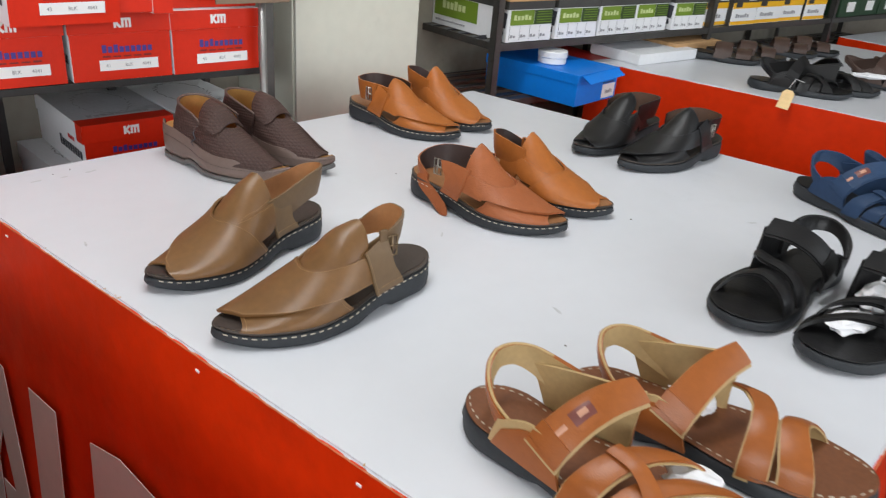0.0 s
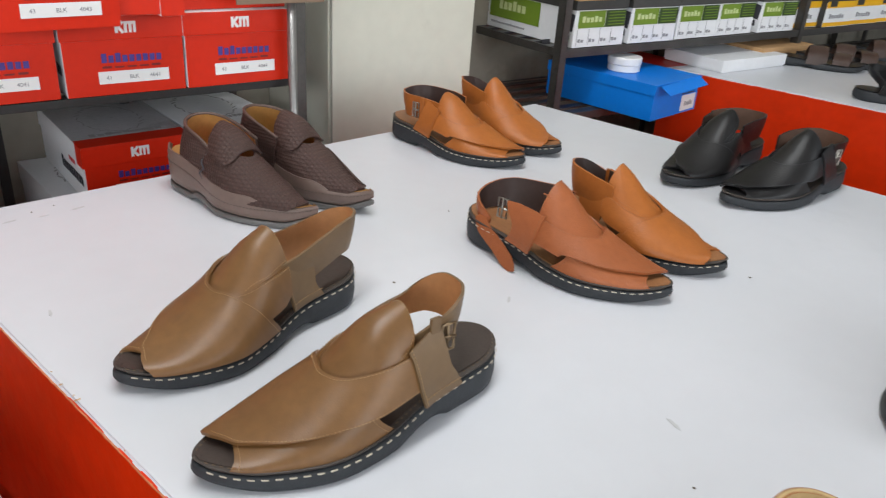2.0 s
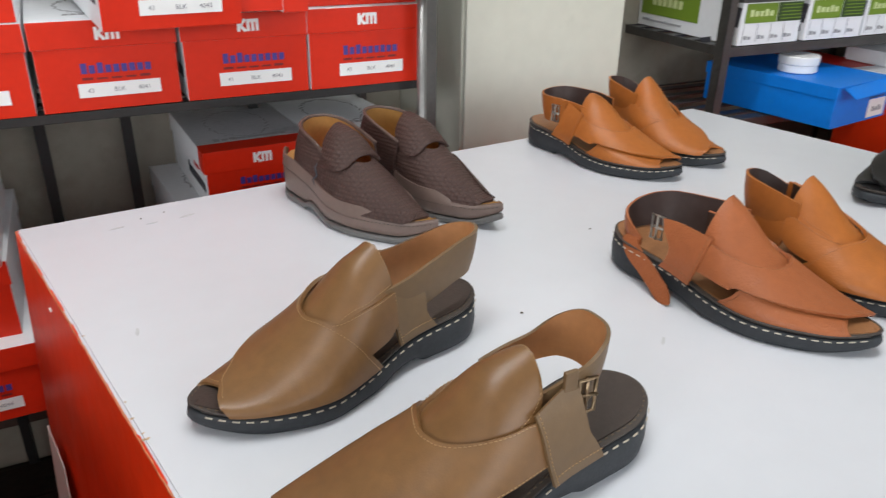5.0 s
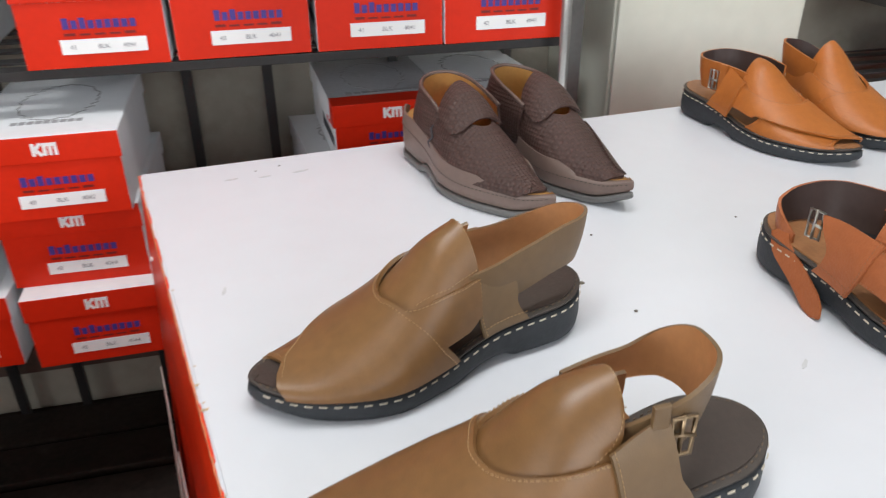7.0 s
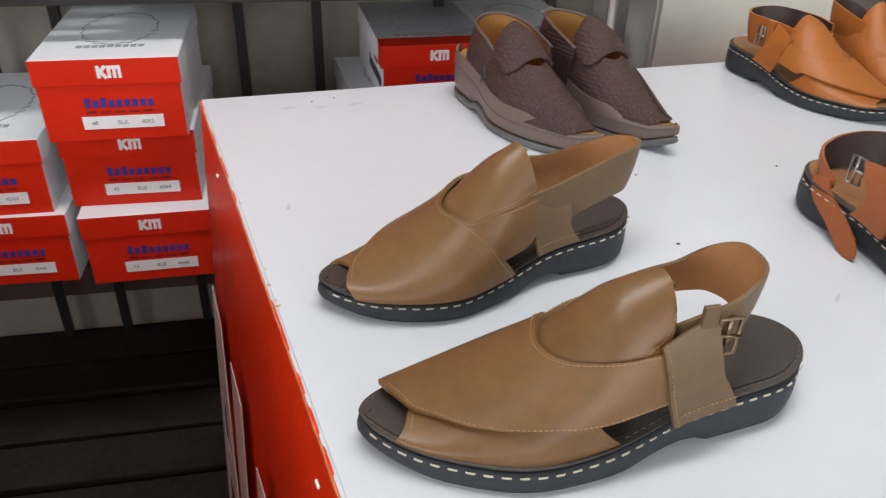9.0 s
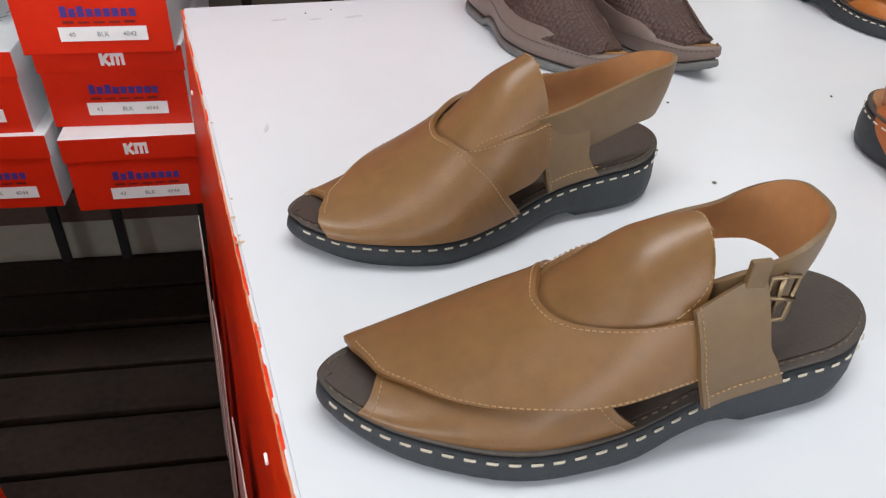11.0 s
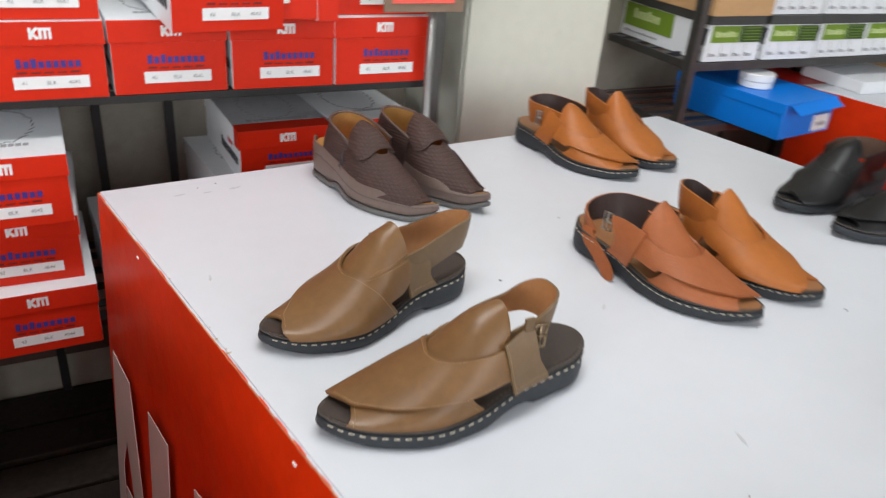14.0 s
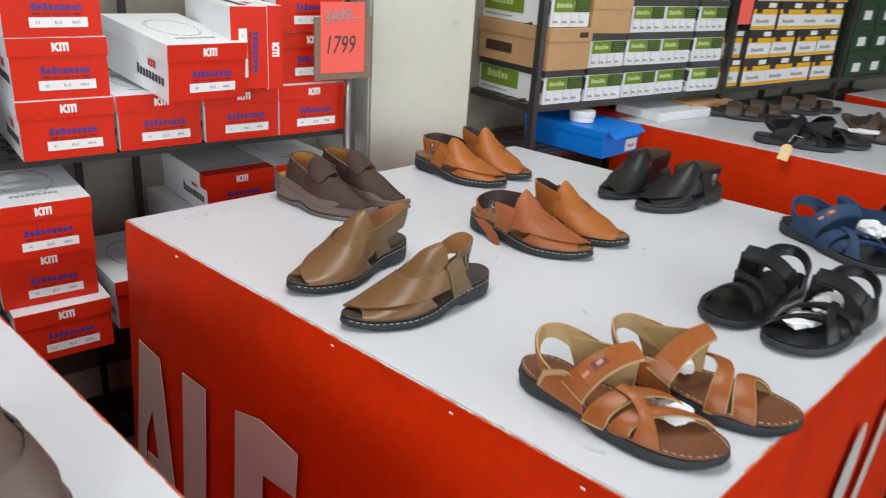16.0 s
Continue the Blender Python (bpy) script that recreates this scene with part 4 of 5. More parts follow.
def welt_line(last, s0, s1, zf, outer, inset=-0.0004, n=90):
    run = []
    for k in range(n + 1):
        s = s0 + (s1 - s0) * k / n
        p = last.edge(s, outer, inset)
        q = last.edge(min(s + 0.004, 1), outer, inset)
        r = last.edge(max(s - 0.004, 0), outer, inset)
        d = q - r
        nn = Vector((d.y, -d.x, 0))
        if nn.y * last.side * (1 if outer else -1) < 0:
            nn = -nn
        run.append((Vector((p.x, p.y, zf(s))), nn + Vector((0, 0, 0.25 * nn.length))))
    return run


def ribbon(path, wide, tilt, thick, two=True, n=40):
    """A band along points; wide(t) high, leaning out by tilt(t)."""
    ts = list(range(len(path)))
    f = [spline(ts, [p[k] for p in path]) for k in range(3)]
    grid = []
    pts = [Vector([g(t) for g in f]) for t in np.linspace(0, len(path) - 1, n)]
    mid = sum(pts, Vector()) / len(pts)
    for i, p in enumerate(pts):
        t = i / (n - 1)
        d = (pts[min(i + 1, n - 1)] - pts[max(i - 1, 0)])
        out = Vector((d.y, -d.x, 0))
        out = out.normalized() if out.length > 1e-9 else Vector((1, 0, 0))
        if out.dot(p - mid) < 0:
            out = -out
        up = (Vector((0, 0, 1)) + out * tilt(t)).normalized()
        w = wide(t)
        grid.append([p + up * w * v + out * 0.0012 * (1 - (2 * v) ** 2) for v in (-0.5, -0.25, 0, 0.25, 0.5)])
    a = grid[n // 2]
    nrm = (grid[n // 2 + 1][2] - a[2]).cross(a[3] - a[2])
    return sheet(grid, thick, flip=nrm.dot(a[2] - mid) < 0, two=two)


def buckle_bm(w, h, r=0.0012):
    bm = tube([(-w / 2, 0, -h / 2), (-w / 2, 0, h / 2), (w / 2, 0, h / 2), (w / 2, 0, -h / 2)], r, 6, closed=True)
    for p, q in (((0, -0.0008, -h / 2 - 0.001), (0, -0.0008, h / 2 + 0.001)), ((-w / 2 - 0.001, 0.001, 0.0), (w / 2 + 0.002, -0.0022, 0.0))):
        b2 = tube([p, q], r * 0.9, 6)
        me = bpy.data.meshes.new("bar")
        b2.to_mesh(me)
        b2.free()
        bm.from_mesh(me)
        bpy.data.meshes.remove(me)
    return bm


def ground(heel, tip, z=0.76, roll=0.0):
    d = Vector(tip) - Vector(heel)
    return pose(heel[0], heel[1], z, 0, 0, math.degrees(math.atan2(d.y, d.x))), d.length


def through_points(points, n):
    """n + 1 places evenly along a smooth run through (s, a) or (x, y, z) points."""
    p = np.array(points, float)
    d = np.r_[0, np.cumsum(np.linalg.norm(np.diff(p, axis=0), axis=1))]
    fs = [spline(d, p[:, k]) for k in range(p.shape[1])]
    return [tuple(f(t) for f in fs) for t in np.linspace(0, d[-1], n + 1)]


def outward(g, centre):
    """Whether the grid's face at its middle points away from centre."""
    m, k = len(g) // 2, len(g[0]) // 2
    m, k = min(m, len(g) - 2), min(k, len(g[0]) - 2)
    n = (g[m + 1][k] - g[m][k]).cross(g[m][k + 1] - g[m][k])
    return n.dot(g[m][k] - centre) > 0


def panel(last, front, back, lift, thick=0.0026, n=40, m=16, puff=0.0):
    """A leather panel laid on the form between two edges of (s, a) points."""
    a, b = through_points(front, n), through_points(back, n)
    g = []
    for (s0, a0), (s1, a1) in zip(a, b):
        row = []
        for j in range(m + 1):
            v = j / m
            p, nn = last.point_at(s0 + (s1 - s0) * v, a0 + (a1 - a0) * v, lift)
            row.append(p + nn * puff * math.sin(math.pi * v))
        g.append(row)
    p = g[n // 2][m // 2]
    s = min(max(p.x / last.L, 0), 1)
    return sheet(g, thick, flip=not outward(g, Vector((p.x, last.side * last.mid(s), last.zt(s)))), two=True)


def seam(last, points, lift, n=60, start=0.0, end=1.0):
    """A stitching run along (s, a) points of the form."""
    run = through_points(points, n)
    return [last.point_at(s, a, lift) for s, a in run[int(start * n):int(end * n) + 1]]


def strap_between(edge_a, edge_b, side, L, thick=0.003, n=30, m=8, crown=0.0012, centre=None, inset=0.0, drop=0.0):
    """A strap between two edges of (x, y, z) points, x and y in a left sandal's terms."""
    a, b = through_points(edge_a, n), through_points(edge_b, n)
    centre = Vector(centre or (0.45 * L, 0, 0.0))
    g = []
    for p, q in zip(a, b):
        p, q = Vector((p[0], p[1] * side, p[2] - drop)), Vector((q[0], q[1] * side, q[2] - drop))
        w = (q - p).normalized()
        p, q = p + w * inset, q - w * inset
        row = []
        for j in range(m + 1):
            v = j / m
            c = p.lerp(q, v)
            out = (c - Vector((c.x, centre.y, centre.z))).normalized()
            row.append(c + out * crown * (1 - (2 * v - 1) ** 2))
        g.append(row)
    return sheet(g, thick, flip=not outward(g, centre), two=True)


def insole_bm(last, up, inset=0.006):
    """A thin inner sole inside the outline."""
    bm = bmesh.new()
    ring = last.outline(inset, 44)
    vs = [bm.verts.new((p.x + (inset if s < 0.01 else -inset if s > 0.99 else 0), p.y, last.zt(s) + up)) for s, p in ring]
    m = len(vs)
    for i in range(1, 43):
        bm.faces.new((vs[i], vs[i + 1], vs[m - i - 1], vs[m - i]))
    bmesh.ops.recalc_face_normals(bm, faces=bm.faces)
    if sum(f.normal.z for f in bm.faces) < 0:
        bmesh.ops.reverse_faces(bm, faces=bm.faces)
    r = bmesh.ops.extrude_face_region(bm, geom=list(bm.faces))
    bmesh.ops.translate(bm, vec=(0, 0, -0.0016), verts=[v for v in r["geom"] if isinstance(v, bmesh.types.BMVert)])
    bmesh.ops.recalc_face_normals(bm, faces=bm.faces)
    return bm


def tongue_grid(last, back, front, half, peaked, rise, shift=0.02, lean=0.004, lift=0.0012):
    """The tongue flap, standing up at its back edge; peaked: folded to a ridge."""
    g = []
    for i in range(23):
        v = (i / 22) ** 1.5
        row = []
        for j in range(17):
            b = j / 8 - 1
            s = back + (front - back) * v + (0.02 * (1 - v) * (1 - abs(b)) if peaked else 0.0)
            p, _ = last.point_at(min(s, 0.99), half(v) * b + shift, lift)
            up = (1 - v) ** 1.4
            top = 1 - abs(b) ** 1.5 if peaked else 1 - 0.6 * b * b
            row.append(p + Vector((-lean * up, 0, rise * up * top + (0.0 if peaked else 0.003 * math.sin(math.pi * v) * (1 - b * b)))))
        g.append(row)
    return g


STRAP_HIGH = [(0.116, 0.031, 0.070), (0.102, 0.0355, 0.076), (0.084, 0.0375, 0.082), (0.066, 0.031, 0.087), (0.053, 0.015, 0.089), (0.050, -0.006, 0.087), (0.055, -0.024, 0.081), (0.068, -0.034, 0.072), (0.090, -0.036, 0.066), (0.118, -0.032, 0.060)]
STRAP_BACK = [(0.118, 0.034, 0.060), (0.090, 0.038, 0.054), (0.060, 0.038, 0.053), (0.032, 0.031, 0.060), (0.012, 0.015, 0.072), (0.006, -0.004, 0.079), (0.012, -0.022, 0.083), (0.034, -0.034, 0.083), (0.075, -0.037, 0.074), (0.100, -0.0365, 0.066), (0.122, -0.034, 0.060), (0.140, -0.028, 0.056)]
STRAP_LOW = [(0.135, 0.036, 0.062), (0.105, 0.038, 0.066), (0.080, 0.0385, 0.067), (0.050, 0.033, 0.066), (0.032, 0.016, 0.067), (0.028, -0.006, 0.067), (0.036, -0.025, 0.068), (0.060, -0.035, 0.068), (0.095, -0.036, 0.068), (0.130, -0.034, 0.064)]
STRAP_UP = [(0.130, 0.034, 0.052), (0.100, 0.037, 0.056), (0.085, 0.034, 0.062), (0.075, 0.024, 0.070), (0.070, 0.010, 0.076), (0.070, -0.008, 0.080), (0.074, -0.024, 0.082), (0.085, -0.034, 0.080), (0.110, -0.036, 0.074), (0.138, -0.034, 0.066)]
STRAP_LOOSE = [(0.052, 0.036, 0.036), (0.034, 0.033, 0.046), (0.022, 0.022, 0.052), (0.020, 0.004, 0.054), (0.026, -0.016, 0.056), (0.045, -0.031, 0.058), (0.075, -0.036, 0.060), (0.100, -0.036, 0.062), (0.130, -0.034, 0.062)]


def chappal(label, heel, tip, left, leather, strap, lining, insole, thread, path, buckle=METAL, group="", peaked=True, loose=False, sole_mat=RUBBER, stitched=True, width=0.113, high_k=1.0, bow=0.01, forward=0.0, rise=0.008, band_w=0.040, tongue_half=0.60):
    """A cross-strap chappal: stitched sole, two crossing vamp straps, a tongue, quarters and a buckled heel strap."""
    at, L = ground(heel, tip)
    side = 1 if left else -1
    t = thing("sandal", label, "sandal", at, group)
    k = high_k
    last = Last(L, width, side, [0.037, 0.035, 0.027, 0.021, 0.020, 0.024], [0.058 * k, 0.062 * k, 0.073 * k, 0.070 * k, 0.044 * k, 0.022 * k, 0.007 * k, 0.002], 1.0, toe=0.36, point=0.6, bend=bow)
    low = spline([0, 0.05, 0.30, 0.335, 0.43, 0.50, 0.84, 1], [0.002, 0, 0, 0.006, 0.004, 0, 0, 0.008])
    welt = lambda s: last.zt(s) - 0.004
    part("outsole", sole_bm(last, low, welt, 0.0012), sole_mat, t, "black rubber sole")
    part("welt", sole_bm(last, welt, last.zt, -0.0012, 0.002), WELT, t, "dark stitched welt")
    part("insole", insole_bm(last, 0.0012), insole, t)
    if stitched:
        lines = [welt_line(last, 0.02, 0.985, lambda s: last.zt(s) - 0.0055, o, -0.0013) for o in (True, False)]
        part("sole_stitching", stitches(lines, 0.0056, 0.0046, 0.0013, 0.0005), THREAD, t, "cream thread along the sole")["kind"] = "stuff"
        rim = []
        for o in (True, False):
            rim.append([(Vector((e.x, e.y, last.zt(s) + 0.0004)), Vector((0, 0, 1))) for s, e in ((q, last.edge(q, o, 0.0045)) for q in np.linspace(0.02, 0.98, 90))])
        part("rim_stitching", stitches(rim, 0.0030, 0.0030, 0.0009, 0.0005), WELT_THREAD, t, "fine thread round the insole")["kind"] = "stuff"

    def moved(points):
        return [(s + forward * min(1.0, max(0.0, (0.9 - s) / 0.28)), a) for s, a in points]

    # under strap: low on the outer side, from the toe opening to the waist
    u_front = [(0.885, -0.25), (0.905, 0.14), (0.920, 0.46), (0.935, 0.8), (0.940, 1.0)]
    u_back = moved([(0.64, -0.25), (0.61, 0.3), (0.566, 0.80), (0.545, 0.906), (0.518, 1.0)])
    under = part("under_strap", panel(last, u_front, u_back, 0.0012, n=24, m=16), [leather, lining], t)
    # inner band that runs back to the inner quarter
    b_top = moved([(0.66, 0.05), (0.60, -0.33), (0.52, -0.49), (0.46, -0.53), (0.408, -0.535)])
    b_low = moved([(0.70, -0.62), (0.58, -0.80), (0.52, -0.85), (0.465, -0.86), (0.413, -0.80)])
    band = part("inner_band", panel(last, b_top, b_low, 0.0042, n=22, m=12), [leather, lining], t)
    # tongue, standing up over the instep
    half = spline([0, 0.3, 0.6, 0.85, 1.0], [tongue_half, tongue_half, 0.47, 0.38, 0.26]) if peaked else spline([0, 0.02, 0.07, 0.18, 0.4, 0.75, 0.92, 1.0], [0.20, 0.31, 0.42, 0.50, 0.54, 0.47, 0.30, 0.14])
    g = tongue_grid(last, 0.415 + forward if peaked else 0.405 + forward, 0.665 + 0.4 * forward, half, peaked, rise, 0.04 if peaked else 0.08)
    tongue = part("tongue", sheet(g, 0.0026, flip=not outward(g, Vector((0.5 * L, 0, 0))), two=True), [leather, lining], t, "tongue flap")
    edge = 1 if not peaked else 0
    rims = [[(g[i][1], Vector((0, side * -0.4, 1))) for i in range(2, 18)], [(g[i][15], Vector((0, side * 0.4, 1))) for i in range(2, 18)], [(g[edge][j], Vector((-0.3, 0, 1))) for j in range(2, 15)]]
    part("tongue_stitching", stitches(rims, 0.0020, 0.0011, 0.00062, 0.0004), thread, tongue, "fine thread round the tongue")["kind"] = "stuff"
    # over strap: from the inner sole across the top to the outer back
    o_front = [(0.925, -1.0), (0.945, -0.75), (0.940, -0.4), (0.917, -0.05), (0.902, 0.12), (0.858, 0.285), (0.80, 0.475), (0.746, 0.57), (0.674, 0.655), (0.596, 0.745)] + moved([(0.55, 0.785), (0.49, 0.815), (0.428, 0.84)])
    o_back = moved([(0.50, -1.0), (0.537, -0.83), (0.565, -0.64), (0.596, -0.41), (0.618, -0.2), (0.633, 0.0), (0.626, 0.14), (0.604, 0.262), (0.583, 0.335), (0.537, 0.45), (0.491, 0.517), (0.455, 0.535), (0.433, 0.56)])
    over = part("over_strap", panel(last, o_front, o_back, 0.0062, 0.0030, n=60, m=24), [leather, lining], t)
    inner = lambda points, other, f: [(s + (q - s) * f, a + (b - a) * f) for (s, a), (q, b) in zip(through_points(points, 40), through_points(other, 40))]
    st = [seam(last, inner(o_back, o_front, 0.035), 0.0064, 80), seam(last, inner(o_front, o_back, 0.035), 0.0064, 80, 0.30)]
    part("strap_stitching", stitches(st, 0.0020, 0.0011, 0.00062, 0.0004), thread, over, "fine thread along the strap")["kind"] = "stuff"
    st = [seam(last, inner(u_front, u_back, 0.04), 0.0015, 40, 0.3), seam(last, inner(u_back, u_front, 0.04), 0.0015, 40, 0.5)]
    part("strap_stitching", stitches(st, 0.0020, 0.0011, 0.00062, 0.0004), thread, under, "fine thread along the strap")["kind"] = "stuff"
    st = [seam(last, inner(b_top, b_low, 0.05), 0.0046, 40, 0.2)]
    part("strap_stitching", stitches(st, 0.0020, 0.0011, 0.00062, 0.0004), thread, band, "fine thread along the band")["kind"] = "stuff"
    # quarters
    oq_front = moved([(0.446, 0.50), (0.432, 0.80), (0.408, 1.0)])
    oq_back = moved([(0.325, 0.43), (0.315, 0.62), (0.305, 0.77), (0.285, 0.86), (0.258, 1.0)])
    if loose:
        oq_back = moved([(0.245, 0.56), (0.262, 0.66), (0.30, 0.82), (0.295, 0.90), (0.272, 1.0)])
    iq_front = moved([(0.410, -0.52), (0.419, -0.80), (0.40, -1.0)])
    iq_back = moved([(0.30, -0.55), (0.290, -0.76), (0.292, -0.82), (0.255, -1.0)])
    oq = part("outer_quarter", panel(last, oq_front, oq_back, 0.0086, n=18, m=12), [strap, lining], t)
    iq = part("inner_quarter", panel(last, iq_front, iq_back, 0.0030, n=18, m=10), [strap, lining], t)
    for q, f, b, up in ((oq, oq_front, oq_back, 0.0089), (iq, iq_front, iq_back, 0.0033)):
        st = [seam(last, inner(f, b, 0.06), up, 24), [last.point_at(f[-1][0] + (b[-1][0] - f[-1][0]) * v, 0.93 * (1 if f[0][1] > 0 else -1), up) for v in np.linspace(0.05, 0.95, 14)]]
        part("quarter_stitching", stitches(st, 0.0020, 0.0011, 0.00062, 0.0004), thread, q, "fine thread on the quarter")["kind"] = "stuff"
    # heel strap round the back
    run = [(x * L / 0.285, y * side, z) for x, y, z in path]
    wide = spline([0, 0.18, 0.3, 0.55, 0.70, 0.84, 1.0], [0.6 * band_w, 0.85 * band_w, band_w, band_w, 0.8 * band_w, 0.55 * band_w, 0.7 * band_w]) if path is STRAP_HIGH else (lambda q: band_w) if not loose else (lambda q: 0.018 + (band_w - 0.018) * min(1, q * 1.6))
    hs = part("heel_strap", ribbon(run, wide, lambda q: 0.06 + 0.10 * math.sin(q * math.pi), 0.0028, n=56), [strap, lining], t, "heel strap")
    if loose:
        # the free end hangs down outside the heel and rests its tip on the table
        x0, y0, z0 = path[0]
        tail = [spline([0, 1, 2, 3], c) for c in ([x0 - 0.016, x0 - 0.006, x0 + 0.022, x0 + 0.060], [side * 0.034, side * 0.043, side * 0.053, side * 0.070], [z0 + 0.008, z0 - 0.003, 0.020, 0.0035])]
        mids = [Vector([c(3 * i / 24) for c in tail]) for i in range(25)]
        g = []
        for i, p in enumerate(mids):
            d = (mids[min(i + 1, 24)] - mids[max(i - 1, 0)]).normalized()
            w = d.cross(Vector((0, side, 0.25))).normalized()
            hw = 0.0090 * min(1.0, ((24 - i) / 4.0) ** 0.5 + 0.15)
            g.append([p + w * hw * b for b in (-1, -0.5, 0, 0.5, 1)])
        n3 = (g[13][2] - g[12][2]).cross(g[12][3] - g[12][2])
        part("strap_tail", sheet(g, 0.0024, flip=n3.y * side < 0, two=True), [strap, lining], hs, "loose end of the strap")
    # buckle on the outer side
    i = 2 if not loose else 0
    bx, by, bz = (path[i][0] * L / 0.285, path[i][1] + 0.0042, path[i][2]) if not loose else (0.070 * L / 0.285, 0.0375, 0.066)
    part("buckle", buckle_bm(0.0125, 0.025, 0.0015), buckle, hs, "metal buckle", at=pose(bx, side * by, bz - 0.003, 0, 0, 0), smooth=True)
    if not loose:
        part("strap_loop", box_bm((-0.005, -0.0018, -band_w * 0.54), (0.005, 0.0014, band_w * 0.54), 0.0008), strap, hs, at=pose(bx + 0.014, side * (by - 0.001), bz - 0.002))
    return t


KH = dict(leather=KHAKI, strap=KHAKI_GREY, lining=LINING, insole=INSOLE_DARK, thread=KHAKI_THREAD, buckle=BRASS)
chappal("khaki leather chappal with crossed straps and stitched black sole", (0.309, -0.470), (0.036, -0.487), False, path=STRAP_BACK, bow=-0.011, rise=0.012, group="khaki pair", **KH)
chappal("khaki leather chappal with rounded tongue and brass buckle", (0.313, -0.672), (0.024, -0.632), True, path=STRAP_HIGH, bow=0.011, rise=0.006, peaked=False, group="khaki pair", **KH)
TN = dict(leather=TAN_ROSY, strap=TAN_ROSY, lining=DARK_LINING, insole=INSOLE_TAN, thread=TAN_THREAD, forward=0.04)
chappal("tan pebbled chappal with its heel strap hanging unbuckled", (0.540, -0.460), (0.562, -0.741), False, path=STRAP_LOOSE, loose=True, bow=0.013, high_k=0.95, rise=0.016, group="middle tan pair", **TN)
TN["leather"] = TN["strap"] = TAN
chappal("tan leather chappal with a pointed tongue", (0.652, -0.470), (0.677, -0.756), True, path=STRAP_UP, bow=-0.006, high_k=0.92, rise=0.016, group="middle tan pair", **TN)
chappal("tan leather chappal with a dark lining", (0.770, -0.078), (0.790, -0.356), False, path=STRAP_LOW, bow=0.011, high_k=0.88, rise=0.008, peaked=False, group="rear tan pair", **TN)
chappal("tan leather chappal beside its mate", (0.893, -0.073), (0.889, -0.359), True, path=STRAP_UP, bow=-0.006, high_k=0.92, rise=0.018, group="rear tan pair", **TN)
BK = dict(leather=BLACK_LEATHER, strap=BLACK_LEATHER, lining=BLACK_LINING, insole=BLACK_LEATHER, thread=INK, stitched=False, forward=0.02, width=0.106)
chappal("black leather chappal with crossed straps", (1.208, -0.569), (0.912, -0.553), False, path=STRAP_LOW, bow=-0.005, high_k=0.92, peaked=False, group="black chappals", **BK)
chappal("black leather chappal with a side buckle", (1.186, -0.722), (0.904, -0.652), True, path=STRAP_LOW, bow=0.011, high_k=0.95, rise=0.012, group="black chappals", **BK)


